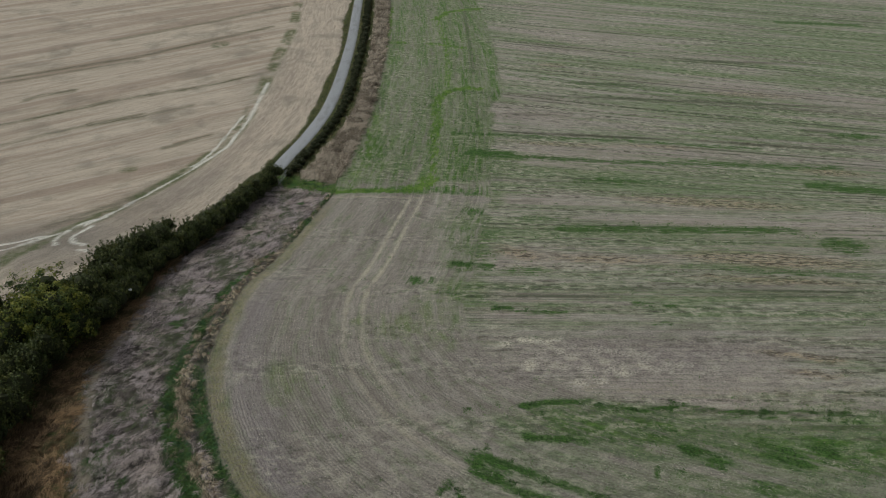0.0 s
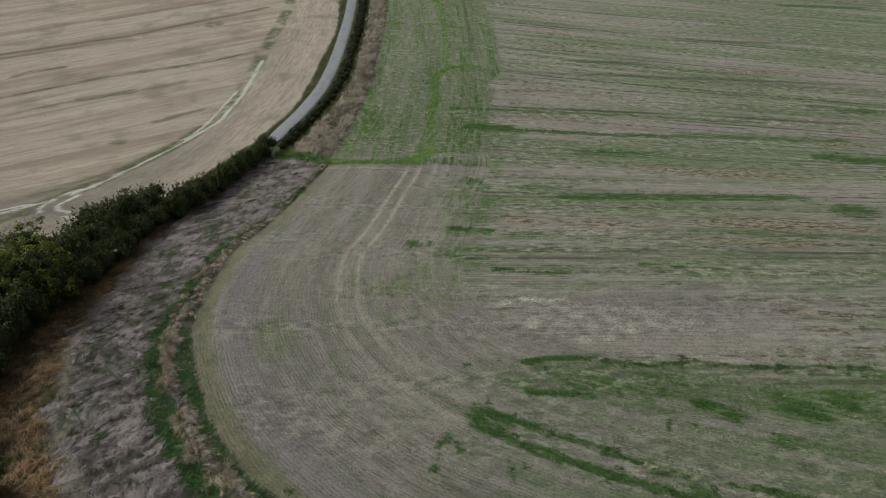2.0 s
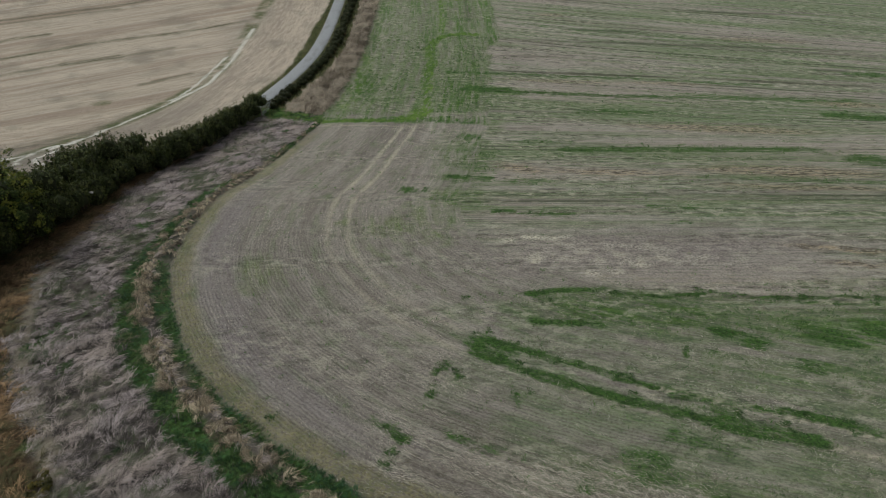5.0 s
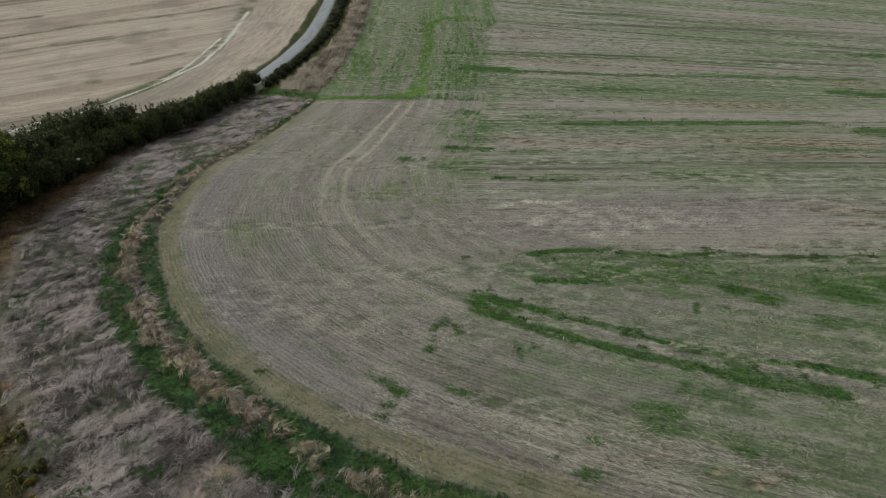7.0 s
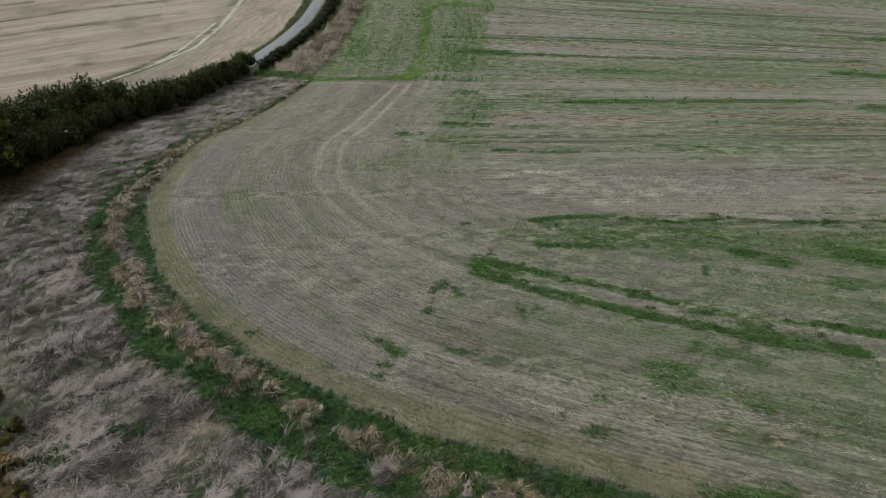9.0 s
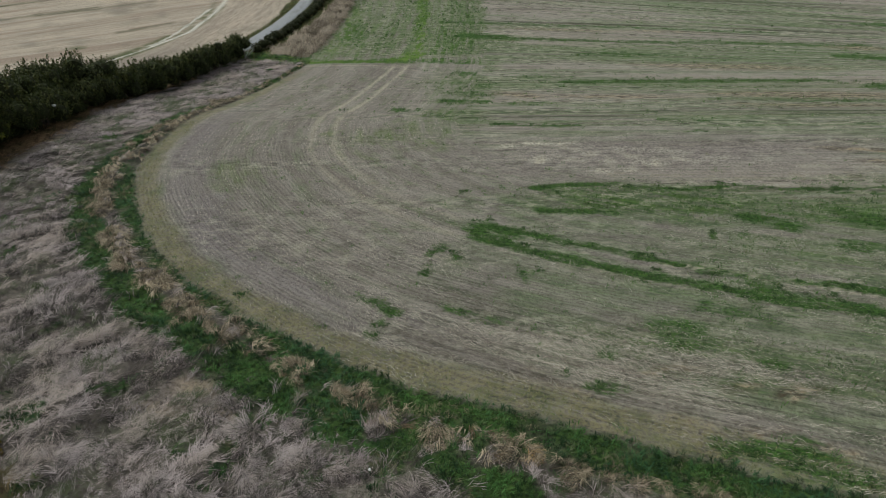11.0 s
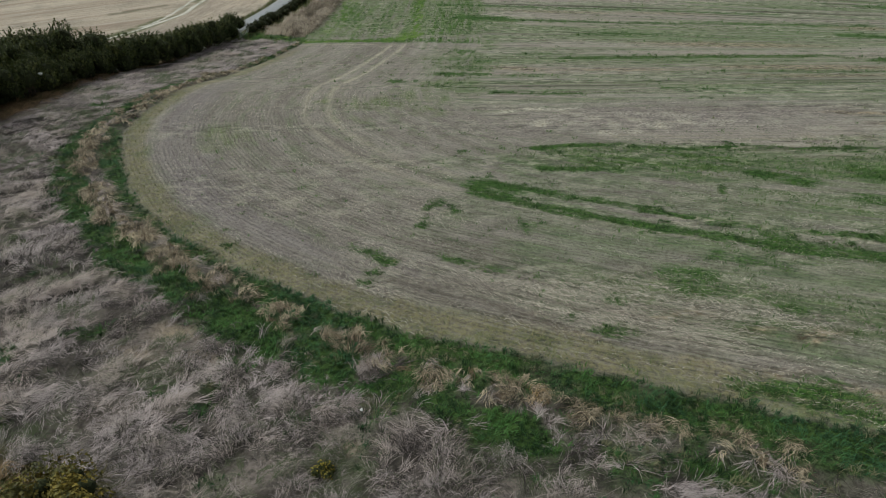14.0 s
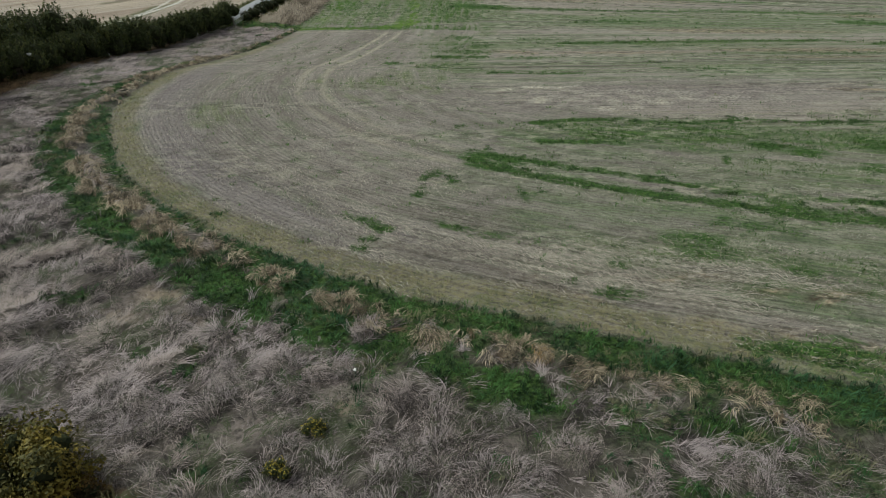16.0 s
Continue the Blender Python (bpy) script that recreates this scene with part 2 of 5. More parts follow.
GREEN_FAR = [(54.5, 107.1, 12, 0.8, -9, 0.5), (30.4, 100.3, 5.9, 0.95, -7, 0.65),
             (81.2, 119.8, 3.6, 1.0, -8, 0.8),
             (40, 152, 30, 0.9, -19, 0.35), (-13.5, 117, 1.8, 5, 8, 0.5)]
# dark wheelings between the far drilled bouts
DARK_LINES = [(30.5, 122.0, 18.5, 0.62, -10, 0.9), (64.1, 115.2, 17, 0.62, -13, 0.9), (54.0, 140.9, 41, 0.75, -9, 0.75), (39.1, 152.7, 9.6, 0.85, -11, 0.85),
              (76.1, 168.7, 15.1, 1.0, -8, 0.75), (71.6, 135.4, 20.5, 0.55, -11, 0.6), (75.2, 122.5, 3.5, 0.9, -14, 0.7), (12.9, 92.8, 3.0, 0.5, -10, 0.5),
              (19.3, 134.3, 7.0, 0.7, -9, 0.6), (27.5, 39.6, 7.2, 0.25, -6, 0.5), (37.6, 59.2, 9.0, 0.5, -7, 0.45)]
# green clumps among the pale grass at the near end of the margin
VERGE_CLUMPS = [(-7.7, 20.9, 1.4, 0.67, -23, 1.0), (-5.5, 22.6, 1.9, 0.72, -16, 1.0), (-4.7, 18.6, 1.4, 0.73, -13, 1.0), (-4.7, 17.5, 0.6, 0.3, -59, 0.8),
                (-7.8, 15.4, 0.6, 0.42, -16, 0.75), (-4.5, 14.6, 0.6, 0.3, -22, 0.75), (-8.2, 14.3, 0.4, 0.3, -30, 0.6), (-8.1, 16.7, 0.4, 0.3, -28, 0.75),
                (-3.4, 17.0, 0.5, 0.35, 10, 0.7), (2.5, 14.4, 1.1, 0.43, -23, 0.85), (0.6, 15.5, 0.7, 0.45, -15, 0.9), (5.5, 13.3, 0.5, 0.4, -27, 0.7),
                (8.2, 13.2, 0.5, 0.3, -48, 0.7), (5.9, 16.1, 0.9, 0.6, -18, 1.0), (7.8, 14.9, 1.5, 0.5, -8, 1.0), (12.2, 13.7, 2.3, 0.7, -18, 1.0),
                (-6.8, 12.3, 0.4, 0.5, 0, 0.6), (-2.0, 12.7, 0.4, 0.3, 0, 0.7), (3.1, 11.8, 0.35, 0.25, 0, 0.8), (1.6, 10.9, 0.7, 0.3, 0, 0.6), (8.3, 12.3, 0.9, 0.4, -20, 0.85), (-4.1, 18.0, 0.9, 0.5, -10, 0.9)]
SANDY = [(-10.2, 20.3, 1.0, 0.5, -16, 0.9), (-11.6, 18.9, 0.9, 0.5, -9, 0.85), (-8.6, 18.5, 0.8, 0.4, -12, 0.6), (-2.6, 13.7, 0.5, 0.3, 0, 0.7)]
# short matted grass between the tussocks
MATTED = [(-10.0, 19.5, 2.2, 1.3, -16, 0.9), (-3.9, 16.9, 0.8, 0.35, 5, 0.8), (-2.8, 14.4, 1.3, 1.0, 0, 0.85), (-5.2, 12.7, 1.2, 0.8, 20, 0.75), (6.0, 13.2, 1.1, 0.5, -25, 0.9), (4.0, 13.8, 0.8, 0.35, -15, 0.8),
          (1.7, 11.6, 0.7, 0.5, 0, 0.6), (-9.6, 13.0, 1.5, 0.6, 20, 0.6), (-7.2, 17.6, 1.0, 0.6, 0, 0.7), (-26.6, 30.2, 0.7, 2.2, 38, 0.7)]
PALE_LINES = [([(12.9, 29.8), (15.2, 29.0), (17.3, 28.1)], 0.15, 0.9), ([(19.0, 27.5), (20.3, 26.9)], 0.13, 0.8), ([(20.8, 26.6), (22.5, 26.0), (25.6, 24.5), (30, 22.4)], 0.14, 1.0),
              ([(21.4, 24.4), (23.0, 23.8), (24.7, 23.1), (30, 21)], 0.18, 1.0), ([(8.1, 29.7), (13.2, 27.3)], 0.12, 0.5)]
PALE = [(9, 50.6, 2.8, 0.7, -2, 1.0), (17.6, 45.6, 1.5, 0.8, 0, 1.0), (21, 46, 5, 1.2, -3, 0.45), (15, 49, 6, 1.0, -3, 0.4), (13.4, 43.9, 1.6, 0.7, 0, 0.7), (9, 47.3, 2, 1, 0, 0.5), (13, 46.5, 2.4, 0.8, 0, 0.4)]


LUSH_NEAR = [(15.5, 38.3, 8.5, 2.8, -7, 0.85), (30, 35, 8, 2.8, -9, 0.9), (26, 29.5, 8, 2.0, -16, 0.5), (15, 13.4, 7, 1.3, -21, 0.6),
             (2.8, 25.6, 2.7, 1.0, -27, 0.28), (10.9, 22.5, 4.5, 1.4, -19, 0.5), (13, 26, 9, 1.6, -26, 0.2), (17, 20, 6, 3.2, -20, 0.5), (37, 38, 8, 3.5, -8, 0.5), (31, 26, 7, 3, -18, 0.6), (23, 20, 5, 4, -20, 0.45)]
LUSH_FAR = [(4.2, 108, 4.0, 6, 0, 0.4), (9.5, 112.4, 6, 2.2, -10, 0.7), (34, 105.5, 26, 2.0, -9, 0.34), (34, 80, 18, 2.0, -7, 0.45),
            (44, 64.9, 11, 1.2, -11, 0.35), (3.2, 80, 4.2, 12, 0, 0.55), (3.4, 62, 2.6, 5, 0, 0.45), (-0.5, 137, 0.9, 10, 0, 0.6), (0.3, 118, 1.1, 9, 0, 0.6)]
LUSH = LUSH_NEAR + LUSH_FAR
LEFT_GREY = [(-60, 80, 16, 9, 20, 0.8), (-46, 100, 5, 12, -25, 0.45), (-45, 160, 4, 14, 0, 0.35)]
BARE = [(20, 48.3, 15, 4.4, -2, 0.9), (9, 47.5, 6, 3.5, 0, 0.7)]
TINGED = [(-15, 45.5, 3.2, 2.2, -55, 0.55), (-16, 43, 2.0, 1.4, -55, 0.5), (-3, 55, 5.0, 4, 10, 0.5), (-1.5, 52.5, 4.0, 2.2, -20, 0.45), (0, 62, 4.5, 3.5, 0, 0.4), (-9, 56, 1.5, 1, 0, 0.5), (-6, 49, 3.5, 1.5, -35, 0.3)]
SWATHS_NEAR = [(13.0, 19.2, 0.9, 0.26, 1, 0.9), (15.1, 18.7, 1.0, 0.3, 2, 0.9), (12.5, 16.6, 1.0, 0.2, -1, 0.8), (14.3, 15.8, 1.2, 0.22, -26, 0.8),
               (10.2, 20.4, 2.3, 0.25, -7, 0.7), (5.0, 19.5, 2.1, 0.3, -28, 0.6), (9.0, 17.7, 2.3, 0.25, -15, 0.6)]
SWATHS_FAR = [(42.4, 90.3, 12, 2.0, -13, 0.9), (10.1, 72.9, 3.5, 1.5, -43, 0.8), (20.7, 70.2, 8.0, 1.4, -10, 0.75), (41.6, 68.6, 10.5, 2.1, -11, 0.95),
              (67.9, 102.3, 5.9, 1.3, -14, 0.75), (34.8, 47.4, 4.6, 0.5, -11, 0.8), (35.1, 44.6, 2.9, 0.45, -8, 0.7), (41.6, 116.1, 7.6, 0.9, -9, 0.55),
              (69.8, 144.3, 10.1, 1.4, -10, 0.55), (28.2, 167.3, 3.5, 1.6, -1, 0.55), (23.1, 118.3, 11.0, 1.0, -10, 0.5), (39.4, 62.8, 9.3, 1.0, -9, 0.65)]
SWATHS = SWATHS_NEAR + SWATHS_FAR


def blots(spots, x, y, stray=1.0, fat=1.0):
    total = np.zeros(np.shape(x))
    x, y = x + stray * 3.4 * (fbm(x, y, 2.6 * stray ** 0.5, 201) - 0.5), y + stray * 2.2 * (fbm(x, y, 2.2 * stray ** 0.5, 202) - 0.5)
    for px, py, a, b, turn, power in spots:
        c, s = math.cos(radians(turn)), math.sin(radians(turn))
        u, v = ((x - px) * c + (y - py) * s) / (a * fat ** 0.5), ((y - py) * c - (x - px) * s) / (b * fat)
        total = np.maximum(total, power * np.clip(1.6 - np.hypot(u, v) * 1.15, 0, 1))
    return total


def traced(lines, x, y, stray=1.0):
    """Weights along drawn lines, with uneven edges."""
    total = np.zeros(np.shape(x))
    x, y = x + stray * 1.6 * (fbm(x, y, 2.2 * stray ** 0.5, 211) - 0.5), y + stray * 1.3 * (fbm(x, y, 1.8 * stray ** 0.5, 212) - 0.5)
    for points, half, power in lines:
        p = np.array(points, float)
        reach = 1.5 * half
        near = (x > p[:, 0].min() - reach) & (x < p[:, 0].max() + reach) & (y > p[:, 1].min() - reach) & (y < p[:, 1].max() + reach)
        if near.any():
            d = np.abs(along_line(p, x[near], y[near])[0])
            total[near] = np.maximum(total[near], power * np.clip(1.6 - 1.15 * d / half, 0, 1))
    return total


def strip_shift(y):
    """The strips of the margin draw closer to the stubble towards its near end."""
    return np.interp(y, [28, 40], [0.8, 0.0])


def zones(x, y):
    """What covers the land at x, y: weights from 0 to 1 and the two ways along and across the rows."""
    z = {}
    e, es = along_line(EDGE, x, y)
    r, rs = along_line(ROAD, x, y)
    r = -r
    h, _ = along_line(HEDGE, x, y)
    b, _ = along_line(BROWN_EDGE, x, y)
    k, _ = along_line(CROSSING, x, y)
    ft, _ = along_line(FARM_TRACK, x, y)
    st = np.abs(along_line(SIDE_TRACK, x, y)[0])
    loop = np.minimum(np.abs(along_line(LOOP_OUT, x, y)[0]), np.abs(along_line(LOOP_IN, x, y)[0]))
    wob = (fbm(x, y, 2.2, 3) - 0.5)
    near = smooth(104, 96, y)
    z["edge"], z["edge_way"], z["road"], z["road_way"] = e, es, r, rs
    z["hedge"], z["brown_edge"] = h, b
    ee = e - 0.1 - (0.2 * smooth(-16, -10, x) + 0.65 * smooth(-2, 4, x)) * smooth(40, 30, y)
    z["field"] = smooth(-0.15, 0.15, ee + 0.7 * wob)
    z["left"] = smooth(2.7, 3.4, r + 1.2 * wob + 0.5 * np.sin(rs / 9))
    z["head"] = smooth(27.4, 26.6, e + 1.5 * wob) * smooth(110, 95, y) + smooth(95, 110, y) * smooth(30.6, 29.2, e + 1.8 * wob + 3 * smooth(146, 140, y))
    z["left_head"] = smooth(-0.5, 0.5, ft)
    # strips of the margin
    slim = np.interp(y, [13, 38, 55, 75, 98], [1.05, 1.0, 0.85, 0.6, 0.45])
    o = (-e + 0.7 * wob) / slim + strip_shift(y)
    out = 1 - z["field"]
    south = smooth(26, 20, y)
    ragged = fbm(x, y, 1.6, 21)
    strip1 = smooth(-1.6, -1.2, o) * smooth(1.6, 1.25, o / (1 + 0.45 * smooth(27, 21, y)))
    patchy = 1 - smooth(24, 18, y) * (1 - smooth(0.36, 0.5, ragged - 0.06 * smooth(2, 8, x)))
    strip1 = strip1 * (1 - 0.92 * smooth(45.5, 49, y + 3 * wob) * smooth(84, 76, y))
    lo, hi = np.interp(y, [44, 52], [2.15, 1.6]), np.interp(y, [44, 52, 75], [4.8, 3.7, 3.3])
    strip2 = smooth(lo, lo + 0.35, o) * smooth(hi, hi - 0.6, o) * patchy * (1 - 0.8 * smooth(72, 80, y)) * (1 - 0.75 * smooth(2, 6, x) * south)
    filled = smooth(1.0, 1.5, o) * smooth(4.6, 3.6, o) * smooth(24, 20.5, y) * smooth(6, 1, x) * smooth(0.57, 0.46, fbm(x, y, 1.2, 39))
    wide = smooth(0.5, 0.6, ragged + 0.08 * smooth(5, 10, x)) * smooth(2.6, 3.2, o) * smooth(7.5, 4.8, o) * south * smooth(-9, -4, x)
    tufts = smooth(0.66, 0.73, fbm(x, y, 1.8, 63) + 0.07 * smooth(4, 9, x)) * smooth(4.5, 5.5, o) * 0.7
    gaps = 1 - 0.85 * smooth(0.56, 0.66, fbm(x, y, 1.3, 36)) * smooth(60, 40, y)
    strip1, strip2 = strip1 * (1 - 0.6 * (1 - gaps)), strip2 * (0.88 + 0.12 * gaps) 
    z["verge_green"] = np.clip((strip1 + strip2 + filled + 0.4 * wide + tufts + blots(VERGE_CLUMPS, x, y, 0.35)) * near, 0, 1) * out * (1 - z["left"])
    low_edge = np.interp(y, [44, 50], [1.3, -0.1])
    z["ridge"] = smooth(low_edge, low_edge + 0.4, o) * smooth(2.75, 2.3, o + 1.0 * smooth(46, 52, y)) * near * out * (1 - 0.35 * south * smooth(0.45, 0.6, ragged)) * (1 - 0.75 * filled)
    z["rough"] = out * near * np.maximum(smooth(4.0, 4.8, o), 0.75 * smooth(1.4, 1.9, o))
    z["brown"] = smooth(0.3, -0.6, b + 1.4 * wob) * out * smooth(96, 86, y) * smooth(-3.2, -1.5, h)
    z["sandy"] = blots(SANDY, x, y, 0.4) * out
    z["matted"] = blots(MATTED, x, y, 0.5) * out
    z["path"] = smooth(0.9, 0.3, np.abs(b - 0.7)) * out * smooth(62, 52, y) * smooth(18, 24, y)
    z["rim"] = z["field"] * smooth(1.9, 1.2, (ee + 0.8 * wob) / (1 + 0.25 * smooth(30, 20, y))) * smooth(100, 85, y) * (1 - 0.4 * smooth(9, 14, x))
    # the way from the gate over the field
    z["crossing"] = smooth(2.7, 1.4, np.abs(k - 0.5) + 3.0 * wob + 0.6 * z["field"]) * (1 - z["left"])
    # beside the road
    z["road_verge"] = smooth(1.3, 1.6, np.abs(r)) * (1 - z["left"]) * (1 - near) * out
    z["far_dry"] = smooth(-0.1, -0.6, e) * smooth(-5.2, -6.2, r) * (1 - near)
    # wheel tracks
    wheels = np.minimum(np.abs(e - 13.6), np.abs(e - 15.6))
    on = z["field"] * smooth(97.5, 95, y)
    z["wheel"] = smooth(0.36, 0.12, wheels + 0.35 * wob) * on * (0.62 + 0.38 * smooth(56, 66, y))
    past = smooth(0.8, 2.4, x) * smooth(45, 38, y)
    z["wheel"] = z["wheel"] * (1 - 0.75 * past * (1 - smooth(19, 22, x)))
    z["wheel"] = np.maximum(z["wheel"] * (1 - 0.8 * past), np.maximum(traced(PALE_LINES, x, y, 0.1), traced(BORDER_LINES, x, y, 0.4)))
    green = np.maximum(np.maximum(blots(GREEN_NEAR, x, y, 0.3, 1.5), blots(GREEN_MID, x, y, 0.6, 1.55)), blots(GREEN_FAR, x, y, 1.0, 1.6))
    green = np.maximum(green, np.maximum(traced(GREEN_LINES, x, y, 0.3), traced(GREEN_FAR_LINES, x, y, 1.3)))
    z["vivid"] = traced(VIVID_LINES, x, y, 1.0)
    z["dark"] = np.maximum(blots(DARK_LINES, x, y, 0.25), 0.8 * traced(PATH_LINES, x, y, 0.4)) * z["field"]
    upper = smooth(99, 104, y) * smooth(30.6, 29.2, e + 1.8 * wob + 3 * smooth(146, 140, y))
    lush = upper * (0.27 + 0.5 * smooth(0.42, 0.66, fbm(e, es / 14, 2.2, 5)) + 0.16 * smooth(15, 19, e) + 0.5 * traced(PATH_LINES, x, y, 0.4))
    lush = np.maximum(lush, blots(LUSH, x, y))
    lush = np.maximum(lush, 0.75 * smooth(22.5, 24.5, e + 2 * wob) * smooth(30, 27, e + 3 * wob) * smooth(52, 60, y) * smooth(104, 98, y) * smooth(0.35, 0.6, fbm(x, y, 3.5, 15)))
    lush = np.maximum(lush, z["crossing"] * (0.45 + 0.6 * smooth(0.3, 0.6, fbm(x, y, 3, 8))))
    z["lush"] = np.clip(lush, 0, 1) * z["field"]
    z["green"] = green * z["field"]
    c = field_rows(x, y)
    open_tinge = np.interp(c, [41, 47, 52, 57, 63, 68, 75, 80, 86, 92, 100, 108, 115, 122, 127, 135, 145, 152, 160, 175, 200, 240],
                           [0.36, 0.04, 0.08, 0.32, 0.3, 0.18, 0.22, 0.55, 0.22, 0.18, 0.52, 0.68, 0.45, 0.42, 0.2, 0.2, 0.28, 0.48, 0.2, 0.28, 0.4, 0.4])
    open_tinge = open_tinge - 0.5 * smooth(0, 1, 1.3 - np.hypot((x - 22) / 16, (y - 48) / 4.5))
    z["yellowing"] = np.clip(blots(TINGED, x, y) + 0.15 * upper, 0, 1)
    head_tinge = 0.06 + 0.48 * smooth(-3, 6, x) * smooth(43, 38, y) * smooth(2, 6, e) + 0.42 * upper + 0.9 * z["yellowing"]
    z["tinge"] = open_tinge * (1 - z["head"]) + head_tinge * z["head"]
    z["rows"] = c
    z["swath"] = np.clip(1.3 * blots(SWATHS, x, y, 0.7), 0, 1)
    z["bare"] = blots(BARE, x, y)
    z["thick"] = smooth(-9, 1, x) * smooth(10.5, 6, e) * z["field"]
    z["mauve"] = smooth(1.7, 2.6, e + wob) * smooth(7.0, 3.8, e + 2 * wob) * smooth(78, 58, y) * smooth(6, -6, x) * z["field"]
    z["drilled"] = smooth(62, 45, y) * z["head"] * z["field"] * smooth(0.3, 0.55, fbm(e, es / 5, 3.0, 29))
    z["left_grey"] = blots(LEFT_GREY, x, y)
    z["pale"] = blots(PALE, x, y) * smooth(0.38, 0.55, fbm(x, y, 1.1, 41))
    z["chalk"] = np.clip(1.3 * traced(CHALK_LINES, x, y, 0.15) * smooth(0.22, 0.42, fbm(ft * 2, rs, 4, 77))
                         + smooth(0.5, 0.2, loop) * smooth(0.3, 0.5, fbm(x, y, 1.6, 78)) + smooth(0.5, 0.2, st) * smooth(0.35, 0.6, fbm(x, y, 3, 7)), 0, 1) * z["left"]
    z["left_green"] = z["left"] * np.clip(smooth(2.2, 0.9, np.abs(ft + 0.4)) * 0.85 * smooth(0.3, 0.55, fbm(x, y, 6, 9))
                                          + smooth(1.3, 0.7, np.hypot((x + 59) / 1.6, (y - 110.5) / 1.3))
                                          + 0.7 * smooth(1.3, 0.7, np.hypot((x + 63) / 2.4, (y - 186) / 3)), 0, 1)
    z["left_dark"] = traced(LEFT_LINES, x, y, 0.4) * z["left"]
    z["left_pale"] = traced(LEFT_PALE, x, y, 0.6) * z["left"]
    return z


# ---- materials ----
class Nodes:
    """Short hand for a node material."""

    def __init__(self, name, roughness=0.9):
        self.mat = bpy.data.materials.new(name)
        self.mat.use_nodes = True
        self.tree = self.mat.node_tree
        self.shader = self.tree.nodes["Principled BSDF"]
        self.shader.inputs["Roughness"].default_value = roughness
        self.shader.inputs["Specular IOR Level"].default_value = 0.25

    def put(self, socket, value):
        if isinstance(value, bpy.types.NodeSocket):
            self.tree.links.new(value, socket)
        elif isinstance(value, (tuple, list)) and len(value) == 3 and socket.type == "RGBA":
            socket.default_value = (*value, 1)
        else:
            socket.default_value = value

    def attribute(self, name, vector=False):
        n = self.tree.nodes.new("ShaderNodeAttribute")
        n.attribute_name = name
        return n.outputs["Vector" if vector else "Fac"]

    def place(self):
        return self.tree.nodes.new("ShaderNodeTexCoord").outputs["Object"]

    def island(self):
        return self.tree.nodes.new("ShaderNodeNewGeometry").outputs["Random Per Island"]

    def each(self):
        return self.tree.nodes.new("ShaderNodeObjectInfo").outputs["Random"]

    def stretch(self, vector, x, y, z=1.0):
        n = self.tree.nodes.new("ShaderNodeMapping")
        self.put(n.inputs["Vector"], vector)
        n.inputs["Scale"].default_value = (1 / x, 1 / y, 1 / z)
        return n.outputs[0]

    def grain(self, vector, scale=1.0, detail=3.0, rough=0.6):
        n = self.tree.nodes.new("ShaderNodeTexNoise")
        self.put(n.inputs["Vector"], vector)
        n.inputs["Scale"].default_value, n.inputs["Detail"].default_value, n.inputs["Roughness"].default_value = scale, detail, rough
        return n.outputs["Fac"]

    def axis(self, vector, key):
        n = self.tree.nodes.new("ShaderNodeSeparateXYZ")
        self.put(n.inputs[0], vector)
        return n.outputs[key]

    def wheels(self, rows, spacing, first, width):
        """Pairs of wheel marks that come again every few metres across the rows."""
        c = self.math("SUBTRACT", self.axis(rows, "Y"), first)
        c = self.math("ADD", c, self.ramp(self.grain(self.stretch(rows, 25.0, 40.0), 1.0, 2), 0, 1, -0.6, 0.6))
        a = self.math("ABSOLUTE", self.math("PINGPONG", c, spacing / 2))
        mark = self.math("ABSOLUTE", self.math("SUBTRACT", a, 0.95))
        return self.math("MULTIPLY", self.ramp(mark, width, width * 0.4), self.ramp(self.grain(self.stretch(rows, 22.0, 3.0), 1.0, 3), 0.4, 0.55))

    def ramp(self, value, a, b, to_a=0.0, to_b=1.0):
        n = self.tree.nodes.new("ShaderNodeMapRange")
        self.put(n.inputs["Value"], value)
        for key, v in (("From Min", a), ("From Max", b), ("To Min", to_a), ("To Max", to_b)):
            n.inputs[key].default_value = v
        return n.outputs[0]

    def math(self, kind, a, b=0.0, c=0.0):
        n = self.tree.nodes.new("ShaderNodeMath")
        n.operation = kind
        self.put(n.inputs[0], a), self.put(n.inputs[1], b), self.put(n.inputs[2], c)
        return n.outputs[0]

    def mix(self, a, b, by):
        n = self.tree.nodes.new("ShaderNodeMix")
        n.data_type = "RGBA"
        self.put(n.inputs[0], by), self.put(n.inputs[6], a), self.put(n.inputs[7], b)
        return n.outputs[2]

    def finish(self, color, height=None, strength=0.5, distance=0.05):
        self.put(self.shader.inputs["Base Color"], color)
        if height is not None:
            n = self.tree.nodes.new("ShaderNodeBump")
            n.inputs["Strength"].default_value, n.inputs["Distance"].default_value = strength, distance
            self.put(n.inputs["Height"], height)
            self.put(self.shader.inputs["Normal"], n.outputs[0])
        return self.mat


